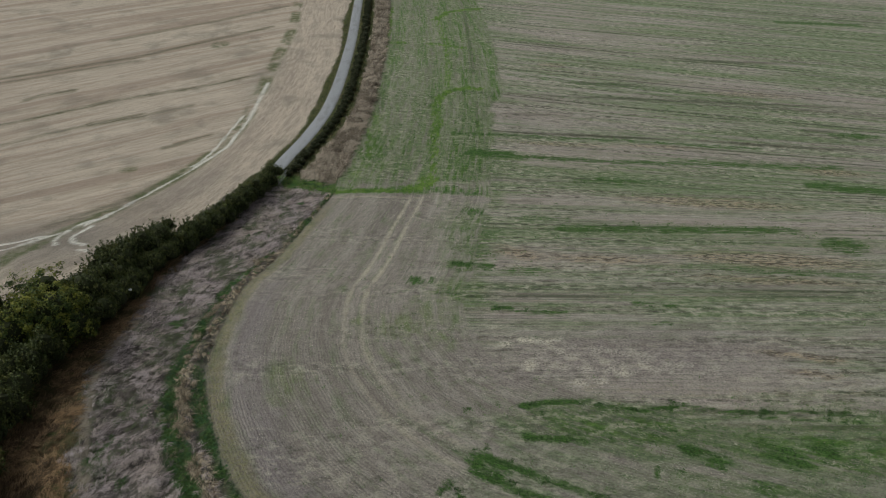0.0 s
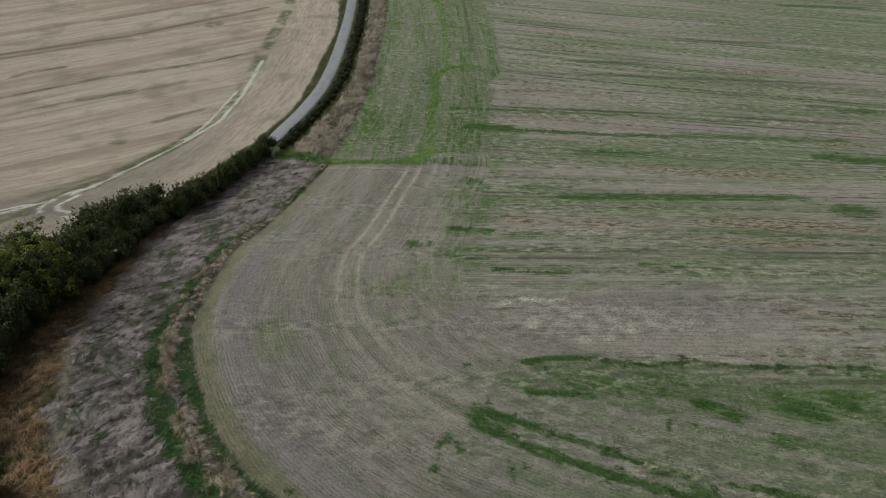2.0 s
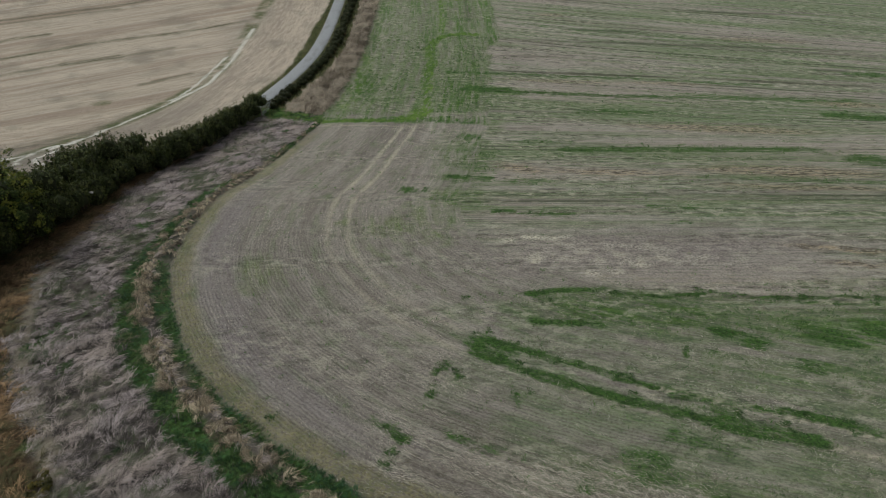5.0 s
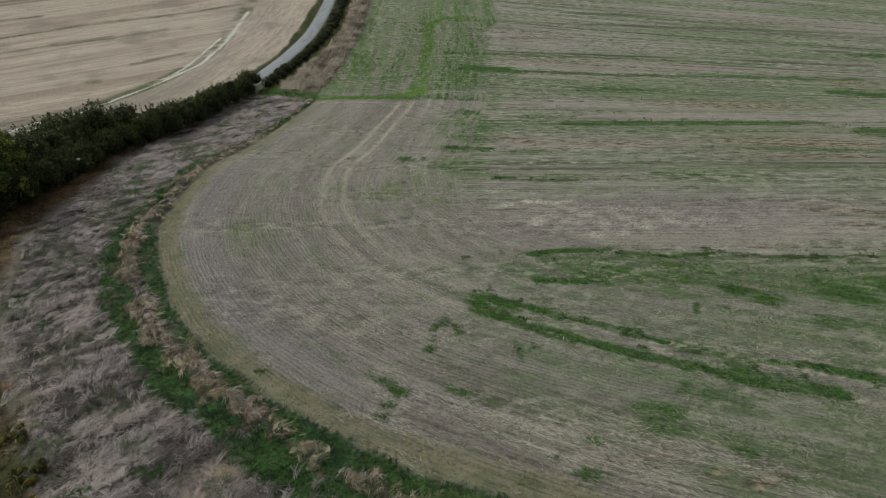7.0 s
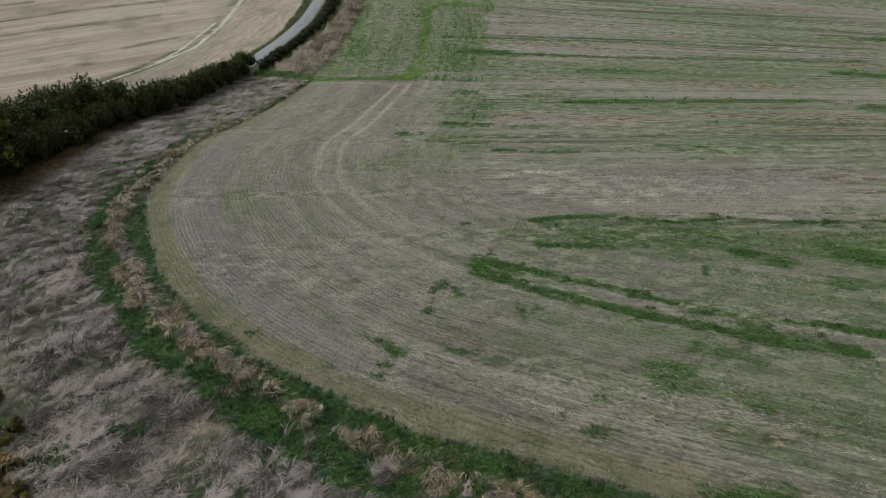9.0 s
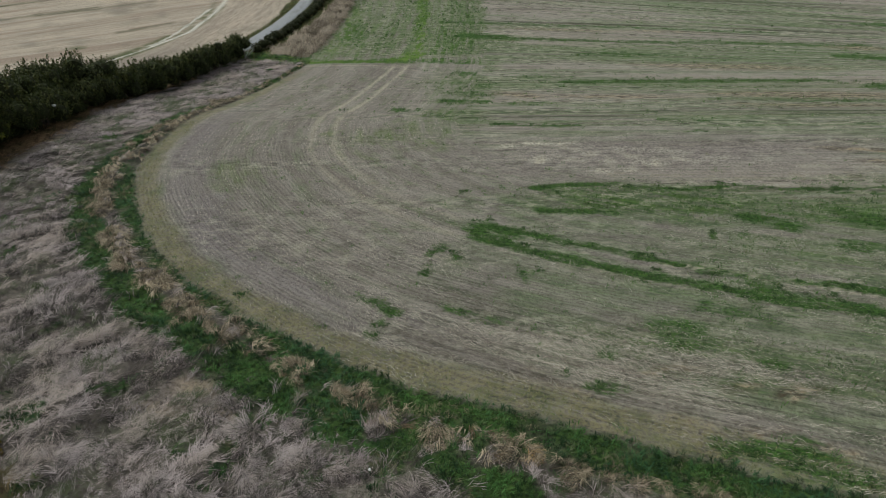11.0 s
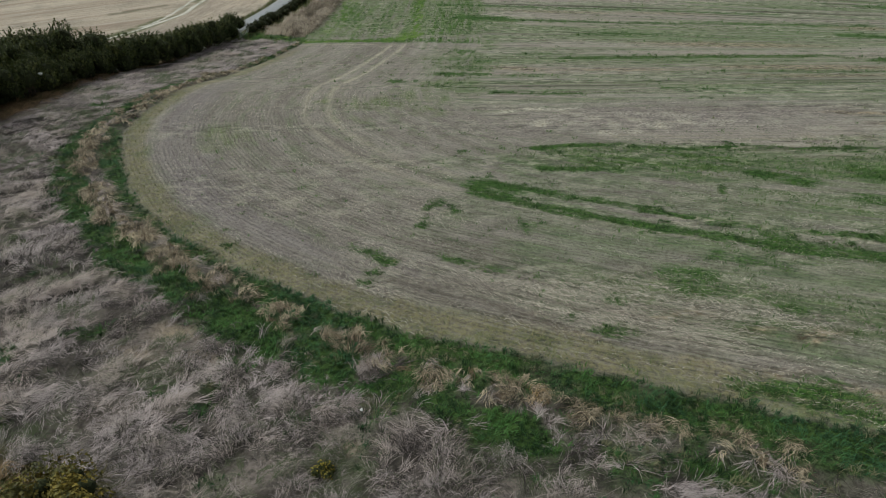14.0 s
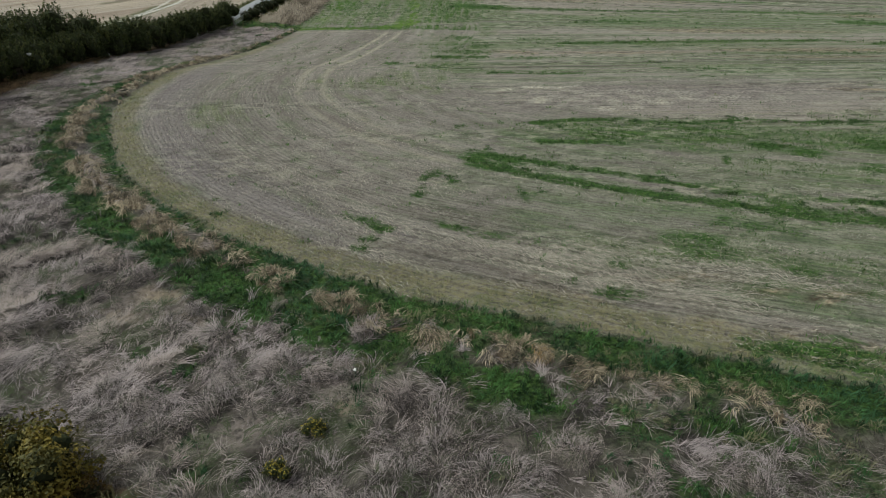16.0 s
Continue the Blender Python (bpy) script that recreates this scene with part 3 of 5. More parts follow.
def land_material():
    m = Nodes("land", 0.95)
    here = m.place()
    fine = m.grain(here, 5.0, 4, 0.75)
    mid = m.grain(here, 0.55, 4, 0.65)
    broad = m.grain(here, 0.06, 4, 0.6)
    head_rows, open_rows = m.attribute("head_rows", True), m.attribute("open_rows", True)
    left_rows, lane_rows = m.attribute("left_rows", True), m.attribute("lane_rows", True)

    def stubble(rows, dull, light, dark, drill, lined=0.6, combed_=1.0):
        lines = m.grain(m.stretch(rows, 3.5, drill), 1.0, 3, 0.65)
        scratch = m.grain(m.stretch(rows, 8.0, 0.9), 1.0, 4, 0.7)
        bands = m.grain(m.stretch(rows, 30.0, 2.2), 1.0, 4, 0.65)
        swath = m.grain(m.stretch(rows, 140.0, 8.0), 1.0, 3, 0.55)
        c = m.mix(dull, light, m.ramp(bands, 0.45, 0.62, 0, 0.7))
        c = m.mix(c, dark, m.ramp(swath, 0.5, 0.64, 0, 0.5))
        c = m.mix(c, dark, m.ramp(scratch, 0.47, 0.37, 0, 0.6 * combed_))
        c = m.mix(c, light, m.ramp(scratch, 0.54, 0.64, 0, 0.5 * combed_))
        c = m.mix(c, dark, m.ramp(lines, 0.49, 0.38, 0, lined))
        c = m.mix(c, light, m.ramp(lines, 0.52, 0.62, 0, lined))
        return c, lines, scratch

    head, head_lines, head_scratch = stubble(head_rows, (0.325, 0.29, 0.255), (0.45, 0.405, 0.355), (0.185, 0.162, 0.143), 0.3, 0.34, 0.45)
    open_, open_lines, open_scratch = stubble(open_rows, (0.395, 0.365, 0.315), (0.555, 0.515, 0.44), (0.175, 0.158, 0.13), 0.5, 0.6, 0.7)
    moss = m.mix((0.09, 0.172, 0.05), (0.232, 0.306, 0.152), m.ramp(m.grain(m.stretch(open_rows, 1.6, 0.7), 1, 4, 0.7), 0.42, 0.58))
    tinge = m.grain(m.stretch(open_rows, 45.0, 2.4), 1.0, 5, 0.62)
    tinge = m.math("ADD", m.math("MULTIPLY", m.attribute("tinge"), 1.02), m.ramp(tinge, 0.3, 0.7, -0.65, 0.65))
    tinge = m.math("ADD", tinge, m.ramp(open_scratch, 0.3, 0.7, -0.4, 0.4))
    wide_patch = m.grain(m.stretch(open_rows, 75.0, 15.0), 1, 4, 0.6)
    open_ = m.mix(open_, (0.42, 0.362, 0.325), m.ramp(wide_patch, 0.48, 0.6, 0, 0.8))
    tinge = m.math("ADD", tinge, m.ramp(wide_patch, 0.38, 0.62, 0.4, -0.35))
    open_ = m.mix(open_, moss, m.ramp(tinge, 0.0, 0.75, 0.0, 0.8))
    lumpy = m.math("MULTIPLY", m.ramp(m.grain(m.stretch(open_rows, 55.0, 1.5), 1, 3, 0.6), 0.52, 0.6), m.ramp(m.grain(m.stretch(open_rows, 1.5, 0.8), 1, 3, 0.7), 0.52, 0.42))
    open_ = m.mix(open_, (0.085, 0.085, 0.055), m.math("MULTIPLY", lumpy, 0.8))
    bright = m.math("MULTIPLY", m.ramp(m.grain(m.stretch(open_rows, 70.0, 1.8), 1, 3, 0.6), 0.5, 0.58), m.ramp(m.grain(m.stretch(open_rows, 1.3, 0.7), 1, 3, 0.7), 0.5, 0.6))
    open_ = m.mix(open_, (0.40, 0.36, 0.27), m.math("MULTIPLY", bright, 0.6))
    open_ = m.mix(open_, (0.075, 0.085, 0.05), m.math("MULTIPLY", m.wheels(open_rows, 22.0, 128.0, 0.55), 0.75))
    specks = m.math("ADD", m.math("MULTIPLY", m.attribute("tinge"), 0.8), m.ramp(m.grain(m.stretch(head_rows, 6.0, 1.3), 1.0, 5, 0.65), 0.3, 0.7, -0.55, 0.55))
    head = m.mix(head, m.mix(moss, (0.195, 0.25, 0.066), m.attribute("yellowing")), m.ramp(specks, 0.05, 0.85, 0, 0.8))
    furrow = m.math("SINE", m.math("MULTIPLY", m.math("ADD", m.axis(head_rows, "Y"), m.ramp(m.grain(m.stretch(head_rows, 4, 4), 1, 2), 0, 1, -0.3, 0.3)), 22.0))
    head = m.mix(head, (0.135, 0.12, 0.105), m.math("MULTIPLY", m.attribute("drilled"), m.ramp(furrow, 0.0, 0.9, 0, 0.3)))
    head = m.mix(head, (0.10, 0.09, 0.075), m.math("MULTIPLY", m.attribute("thick"), m.ramp(head_lines, 0.52, 0.4, 0, 0.65)))
    drill = m.math("SINE", m.math("MULTIPLY", m.math("ADD", m.axis(open_rows, "Y"), m.ramp(m.grain(m.stretch(open_rows, 9, 3), 1, 2), 0, 1, -0.3, 0.3)), 11.5))
    ribbed = m.ramp(m.grain(m.stretch(open_rows, 40.0, 6.0), 1, 3, 0.6), 0.46, 0.58)
    open_ = m.mix(open_, (0.10, 0.095, 0.075), m.math("MULTIPLY", ribbed, m.ramp(drill, 0.0, 0.9, 0, 0.38)))
    streaks = m.grain(m.stretch(head_rows, 22.0, 1.8), 1.0, 4, 0.6)
    head = m.mix(head, (0.285, 0.248, 0.252), m.math("MULTIPLY", m.attribute("mauve"), m.ramp(streaks, 0.36, 0.58, 0.15, 0.85)))
    head = m.mix(head, (0.235, 0.205, 0.18), m.ramp(streaks, 0.53, 0.64, 0, 0.45))
    main = m.mix(open_, head, m.attribute("head"))
    main = m.mix(main, m.mix((0.255, 0.218, 0.207), (0.37, 0.32, 0.302), m.ramp(fine, 0.4, 0.6)), m.math("MULTIPLY", m.attribute("bare"), m.ramp(mid, 0.35, 0.6, 0.5, 0.9)))
    cobble_ = m.grain(m.stretch(open_rows, 1.2, 0.6), 1, 4, 0.7)
    wash = m.mix(m.grain(m.stretch(open_rows, 3.0, 0.7), 1, 5, 0.7), m.grain(m.stretch(head_rows, 7.0, 0.7), 1, 5, 0.7), m.attribute("head"))
    wash = m.math("MULTIPLY", m.attribute("lush"), m.ramp(wash, 0.4, 0.6, 0.15, 1.15))
    main = m.mix(main, m.mix((0.052, 0.13, 0.022), (0.138, 0.245, 0.054), m.ramp(cobble_, 0.4, 0.6)), wash)
    cobble = m.grain(m.stretch(open_rows, 1.5, 0.9), 1.0, 4, 0.7)
    coarse = m.math("MULTIPLY", m.ramp(m.grain(m.stretch(open_rows, 30.0, 5.0), 1, 3, 0.6), 0.42, 0.6, 0.15, 1.0), m.ramp(m.attribute("head"), 0, 1, 1.0, 0.7))
    main = m.mix(main, m.mix(main, (0.05, 0.055, 0.035), 0.75), m.math("MULTIPLY", m.ramp(cobble, 0.47, 0.36, 0, 0.8), coarse))
    main = m.mix(main, m.mix(main, (0.57, 0.525, 0.42), 0.7), m.math("MULTIPLY", m.ramp(cobble, 0.52, 0.6, 0, 0.95), coarse))
    heaped = m.grain(m.stretch(open_rows, 1.3, 0.6), 1, 4, 0.7)
    main = m.mix(main, (0.11, 0.085, 0.055), m.math("MULTIPLY", m.attribute("swath"), m.ramp(heaped, 0.52, 0.42, 0, 0.95)))
    main = m.mix(main, m.mix((0.36, 0.275, 0.18), (0.52, 0.43, 0.31), m.ramp(fine, 0.4, 0.6)), m.math("MULTIPLY", m.attribute("swath"), m.ramp(heaped, 0.47, 0.58)))
    main = m.mix(main, (0.07, 0.07, 0.045), m.math("MULTIPLY", m.attribute("dark"), m.ramp(m.grain(m.stretch(open_rows, 9.0, 0.8), 1, 4, 0.7), 0.34, 0.48, 0.35, 0.98)))
    main = m.mix(main, m.mix((0.295, 0.268, 0.14), (0.15, 0.175, 0.065), m.ramp(mid, 0.45, 0.62)), m.math("MULTIPLY", m.attribute("rim"), m.ramp(fine, 0.38, 0.6, 0.15, 0.85)))
    main = m.mix(main, (0.56, 0.5, 0.39), m.math("MULTIPLY", m.attribute("wheel"), m.ramp(mid, 0.35, 0.55, 0.35, 0.95)))
    main = m.mix(main, (0.78, 0.73, 0.6), m.math("MULTIPLY", m.attribute("pale"), m.ramp(fine, 0.42, 0.56)))
    ragged = m.mix(m.grain(m.stretch(open_rows, 2.6, 0.6), 1.0, 5, 0.72), m.grain(m.stretch(head_rows, 3.0, 0.8), 1.0, 5, 0.72), m.attribute("head"))
    ragged = m.ramp(ragged, 0.3, 0.7, -1.0, 1.0)
    grown = m.math("ADD", m.attribute("green"), ragged)
    grown = m.math("MULTIPLY", m.ramp(grown, 0.05, 0.95), m.ramp(m.attribute("green"), 0.03, 0.25))
    leaf = m.mix((0.042, 0.1, 0.022), (0.092, 0.19, 0.04), m.ramp(fine, 0.42, 0.6))
    main = m.mix(main, leaf, grown)
    young = m.math("MULTIPLY", m.ramp(m.math("ADD", m.attribute("vivid"), ragged), -0.1, 0.8), m.ramp(m.attribute("vivid"), 0.03, 0.3))
    fresh = m.mix((0.075, 0.17, 0.02), (0.165, 0.27, 0.05), m.ramp(mid, 0.38, 0.62))
    main = m.mix(main, fresh, young)

    left_a, left_lines, left_scratch = stubble(left_rows, (0.57, 0.485, 0.39), (0.68, 0.595, 0.49), (0.43, 0.355, 0.285), 0.6, 0.45)
    left_a = m.mix(left_a, (0.36, 0.265, 0.205), m.ramp(m.grain(m.stretch(left_rows, 90.0, 5.0), 1.0, 4, 0.6), 0.47, 0.58, 0, 0.6))
    left_a = m.mix(left_a, (0.115, 0.115, 0.06), m.math("MULTIPLY", m.attribute("left_dark"), m.ramp(m.grain(m.stretch(left_rows, 9.0, 0.9), 1, 4, 0.7), 0.34, 0.56, 0.1, 0.95)))
    left_a = m.mix(left_a, (0.72, 0.64, 0.53), m.math("MULTIPLY", m.attribute("left_pale"), 0.7))
    left_b, _, _ = stubble(lane_rows, (0.53, 0.45, 0.365), (0.67, 0.575, 0.465), (0.37, 0.30, 0.25), 0.8, 0.45)
    left = m.mix(left_a, left_b, m.attribute("left_head"))
    left = m.mix(left, (0.27, 0.235, 0.19), m.ramp(m.grain(here, 0.12, 4, 0.6), 0.52, 0.66, 0, 0.45))
    left = m.mix(left, m.mix(left, (0.25, 0.225, 0.20), 0.75), m.attribute("left_grey"))
    left = m.mix(left, (0.11, 0.14, 0.05), m.math("MULTIPLY", m.attribute("left_green"), m.ramp(mid, 0.35, 0.55, 0.3, 1.0)))
    left = m.mix(left, (0.8, 0.775, 0.71), m.attribute("chalk"))

    # thatch; its dark end also paints the shade in crevices of the grass
    thatch = m.mix((0.05, 0.043, 0.037), (0.2, 0.172, 0.15), m.ramp(mid, 0.38, 0.62))
    thatch = m.mix(thatch, (0.05, 0.075, 0.03), m.ramp(m.grain(here, 0.5, 3, 0.6), 0.52, 0.68, 0, 0.5))
    thatch = m.mix(thatch, (0.30, 0.26, 0.205), m.attribute("path"))
    thatch = m.mix(thatch, m.mix((0.17, 0.145, 0.13), (0.34, 0.285, 0.26), m.ramp(fine, 0.35, 0.62)), m.attribute("matted"))
    thatch = m.mix(thatch, (0.40, 0.32, 0.24), m.attribute("sandy"))
    thatch = m.mix(thatch, m.mix((0.10, 0.065, 0.035), (0.21, 0.135, 0.07), m.ramp(mid, 0.4, 0.6)), m.attribute("brown"))
    thatch = m.mix(thatch, m.mix((0.03, 0.065, 0.015), (0.07, 0.13, 0.03), m.ramp(fine, 0.4, 0.6)), m.attribute("verge_green"))
    lane_side = m.mix((0.06, 0.085, 0.025), (0.17, 0.15, 0.075), m.ramp(mid, 0.4, 0.7))
    lane_side = m.mix(lane_side, (0.2, 0.165, 0.125), m.attribute("far_dry"))
    thatch = m.mix(thatch, lane_side, m.attribute("road_verge"))
    thatch = m.mix(thatch, (0.10, 0.18, 0.04), m.attribute("crossing"))
    thatch = m.mix(thatch, fresh, m.math("MULTIPLY", m.attribute("vivid"), 0.7))

    color = m.mix(thatch, main, m.attribute("field"))
    color = m.mix(color, left, m.attribute("left"))
    color = m.mix(color, m.mix(color, (0.12, 0.10, 0.085), 0.6), m.ramp(broad, 0.55, 0.8, 0, 0.35))
    color = m.mix(color, m.mix(color, (0.02, 0.018, 0.015), 0.6), m.ramp(fine, 0.52, 0.36, 0, 0.65))
    relief = m.math("ADD", m.math("MULTIPLY", m.math("ADD", m.math("MULTIPLY", head_lines, 0.9), m.math("MULTIPLY", m.math("MULTIPLY", furrow, m.attribute("drilled")), -0.06)), m.attribute("head")), m.math("ADD", m.math("MULTIPLY", fine, 1.4), m.math("MULTIPLY", mid, 1.2)))
    return m.finish(color, relief, 1.0, 0.2)


def blade_material(name, dark, light, odd, odd_share=0.15, rough=0.75, other=None):
    """Grass: each blade has its own tone, whole clumps differ, and other tells the hue that takes over in places.
    The clump tone also stands in for soft shading between the locks.
    """
    m = Nodes(name, rough)
    one, clump = m.island(), m.attribute("clump")
    if other:
        light = m.mix(light, other, m.ramp(m.grain(m.place(), 0.28, 4, 0.65), 0.42, 0.6))
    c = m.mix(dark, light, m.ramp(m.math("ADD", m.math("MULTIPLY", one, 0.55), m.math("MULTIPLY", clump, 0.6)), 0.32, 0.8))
    c = m.mix(c, odd, m.ramp(m.attribute("odd"), 1 - odd_share - 0.08, 1 - odd_share + 0.08))
    return m.finish(c)


def leaf_material(name, dark, light, turning_lit, share):
    m = Nodes(name, 0.6)
    one = m.island()
    lump = m.grain(m.place(), 0.8, 3, 0.6)
    # lumps of dark and light paint shaded and lit lobes into the leaf colour
    c = m.mix(dark, light, m.ramp(m.math("ADD", m.math("MULTIPLY", one, 0.28), m.ramp(lump, 0.3, 0.7, 0, 0.8)), 0.1, 1.0))
    # yellowed leaves, and the olive-yellow highlights of lit crown tops as colour
    c = m.mix(c, turning_lit, m.ramp(m.math("ADD", m.math("MULTIPLY", one, 0.12), lump), 0.78 - share, 0.92 - share, 0, 0.8))
    c = m.mix(c, m.mix(c, dark, 0.5), m.ramp(m.each(), 0, 1, 0, 0.5))
    return m.finish(c)


def plain_material(name, a, b, scale, rough, metal=0.0, relief=0.3):
    m = Nodes(name, rough)
    m.shader.inputs["Metallic"].default_value = metal
    g = m.grain(m.place(), scale, 5, 0.65)
    return m.finish(m.mix(a, b, m.ramp(g, 0.3, 0.7)), g, relief, 0.02)


def road_material():
    m = Nodes("worn_asphalt", 0.85)
    here, across = m.place(), m.attribute("across")
    fine, broad = m.grain(here, 8, 4, 0.7), m.grain(m.stretch(here, 1.5, 6), 1, 4, 0.6)
    c = m.mix((0.235, 0.245, 0.262), (0.345, 0.355, 0.375), m.ramp(fine, 0.3, 0.7))
    c = m.mix(c, (0.15, 0.148, 0.15), m.ramp(broad, 0.5, 0.75, 0, 0.6))
    c = m.mix(c, (0.15, 0.145, 0.11), m.ramp(m.math("ADD", across, m.ramp(broad, 0, 1, -0.2, 0.2)), 0.75, 1.05, 0, 0.8))
    return m.finish(c, fine, 0.4, 0.02)


LAND = land_material()
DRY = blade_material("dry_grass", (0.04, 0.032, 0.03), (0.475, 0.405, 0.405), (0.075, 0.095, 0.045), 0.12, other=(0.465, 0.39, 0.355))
STRAW = blade_material("straw_grass", (0.05, 0.04, 0.027), (0.58, 0.49, 0.35), (0.15, 0.105, 0.065), 0.18, other=(0.48, 0.4, 0.29))
RUST = blade_material("rust_grass", (0.06, 0.04, 0.023), (0.41, 0.265, 0.14), (0.085, 0.075, 0.03), 0.16)
RUST_STEM = blade_material("dead_stems", (0.1, 0.075, 0.05), (0.56, 0.44, 0.31), (0.42, 0.27, 0.1), 0.14)
GREEN = blade_material("green_grass", (0.012, 0.036, 0.01), (0.072, 0.168, 0.038), (0.2, 0.18, 0.11), 0.05, other=(0.042, 0.112, 0.046))
DARK_WEED = blade_material("dark_weed_leaves", (0.02, 0.055, 0.015), (0.07, 0.14, 0.036), (0.12, 0.15, 0.06), 0.1)
WEED = blade_material("weed_leaves", (0.04, 0.095, 0.021), (0.105, 0.2, 0.05), (0.2, 0.19, 0.08), 0.12)
YELLOW = blade_material("yellow_green_grass", (0.12, 0.125, 0.05), (0.35, 0.32, 0.17), (0.08, 0.115, 0.03), 0.2)
LANE_GREEN = blade_material("lane_verge_grass", (0.03, 0.045, 0.015), (0.15, 0.175, 0.05), (0.2, 0.16, 0.07), 0.2)
BLEACHED = blade_material("bleached_grass", (0.11, 0.085, 0.06), (0.46, 0.39, 0.31), (0.16, 0.14, 0.07), 0.1)
CHAFF = blade_material("chaff", (0.16, 0.138, 0.115), (0.70, 0.63, 0.54), (0.12, 0.14, 0.06), 0.1)
HEDGE_LEAF = leaf_material("hedge_leaves", (0.02, 0.036, 0.01), (0.13, 0.155, 0.038), (0.16, 0.155, 0.045), 0.19)
TREE_LEAF = leaf_material("maple_leaves", (0.022, 0.042, 0.01), (0.15, 0.205, 0.036), (0.33, 0.325, 0.05), 0.25)
BRAMBLE_LEAF = leaf_material("bramble_leaves", (0.02, 0.03, 0.012), (0.07, 0.075, 0.025), (0.13, 0.075, 0.03), 0.16)
GORSE_LEAF = leaf_material("gorse_leaves", (0.03, 0.042, 0.015), (0.10, 0.115, 0.032), (0.24, 0.19, 0.045), 0.26)
BLOOM = plain_material("yellow_bloom", (0.42, 0.33, 0.03), (0.6, 0.47, 0.06), 30, 0.7)
BARK = plain_material("bark", (0.05, 0.04, 0.03), (0.12, 0.095, 0.07), 9, 0.95, relief=0.8)
# near-black green of the added crown fill: the shade inside, put into colour
CROWN_FILL = plain_material("dark_crown_fill", (0.016, 0.022, 0.01), (0.05, 0.056, 0.022), 12, 1.0, relief=0.8)
STEEL = plain_material("galvanised_steel", (0.42, 0.44, 0.46), (0.56, 0.58, 0.6), 5, 0.45, 0.7)
POST_WOOD = plain_material("weathered_post", (0.14, 0.125, 0.105), (0.26, 0.235, 0.2), 14, 0.95, relief=0.7)
PLASTIC = plain_material("white_plastic", (0.75, 0.74, 0.72), (0.85, 0.85, 0.84), 20, 0.5)
ROAD_TOP = road_material()


# ---- mesh helpers ----
def mesh_from(name, verts, faces, material, attributes=()):
    """faces: list of int arrays, each with one kind of polygon (rows of 3 or of 4)."""
    me = bpy.data.meshes.new(name)
    verts = np.asarray(verts, np.float32)
    me.vertices.add(len(verts))
    me.vertices.foreach_set("co", verts.ravel())
    loops = np.concatenate([np.asarray(f, np.int32).ravel() for f in faces])
    sizes = np.concatenate([np.full(len(f), np.shape(f)[1], np.int32) for f in faces])
    me.loops.add(len(loops))
    me.loops.foreach_set("vertex_index", loops)
    me.polygons.add(len(sizes))
    me.polygons.foreach_set("loop_start", np.concatenate([[0], np.cumsum(sizes)[:-1]]).astype(np.int32))
    me.polygons.foreach_set("loop_total", sizes)
    for key, values in attributes:
        values = np.asarray(values, np.float32)
        a = me.attributes.new(key, "FLOAT" if values.ndim == 1 else "FLOAT_VECTOR", "POINT")
        a.data.foreach_set("value" if values.ndim == 1 else "vector", values.ravel())
    me.materials.append(material)
    me.update(calc_edges=True)
    me.validate()
    return me


def part(name, bm, material, parent, label=""):
    me = bpy.data.meshes.new(name)
    bm.to_mesh(me)
    bm.free()
    me.materials.append(material)
    ob = new(name, me)
    ob.parent = parent
    return tagged(ob, label)


def tube(bm, a, b, ra, rb=None, sides=7):
    """A tapered round bar from a to b."""
    a, b, rb = Vector(a), Vector(b), ra if rb is None else rb
    q = (b - a).to_track_quat("Z", "Y")
    rings = []
    for p, r in ((a, ra), (b, rb)):
        rings.append([bm.verts.new(p + q @ Vector((r * math.cos(2 * math.pi * k / sides), r * math.sin(2 * math.pi * k / sides), 0))) for k in range(sides)])
    for k in range(sides):
        bm.faces.new((rings[0][k], rings[0][(k + 1) % sides], rings[1][(k + 1) % sides], rings[1][k]))
    bm.faces.new(rings[0][::-1]), bm.faces.new(rings[1])


def blades(name, x, y, z, turn, length, width, lean, material, clump, odd, rng):
    """Ribbons that rise from x, y, z and bow over towards turn; lean 0 stands up, 1 lies flat."""
    n = len(x)
    dx, dy = np.cos(turn), np.sin(turn)
    sx, sy = -dy * width / 2, dx * width / 2
    up1 = length * 0.5 * np.sqrt(np.clip(1 - lean ** 2, 0.03, 1))
    out1 = length * 0.5 * lean
    sag = np.clip(lean * 1.35 + rng.normal(0, 0.12, n), 0.05, 1.3)
    up2 = up1 + length * 0.5 * np.cos(sag * math.pi / 2)
    out2 = out1 + length * 0.5 * np.sin(np.clip(sag, 0, 1.0) * math.pi / 2)
    up2 = np.maximum(up2, 0.02)
    v = np.empty((n, 5, 3), np.float32)
    v[:, 0] = np.stack([x - sx, y - sy, z - 0.03], 1)
    v[:, 1] = np.stack([x + sx, y + sy, z - 0.03], 1)
    v[:, 2] = np.stack([x + dx * out1 + sx * 0.8, y + dy * out1 + sy * 0.8, z + up1], 1)
    v[:, 3] = np.stack([x + dx * out1 - sx * 0.8, y + dy * out1 - sy * 0.8, z + up1], 1)
    v[:, 4] = np.stack([x + dx * out2, y + dy * out2, z + up2], 1)
    base = np.arange(n)[:, None] * 5
    return mesh_from(name, v.reshape(-1, 3), [base + np.array([[0, 1, 2, 3]]), base + np.array([[3, 2, 4]])], material,
                     [("clump", np.repeat(clump, 5)), ("odd", np.repeat(odd, 5))])


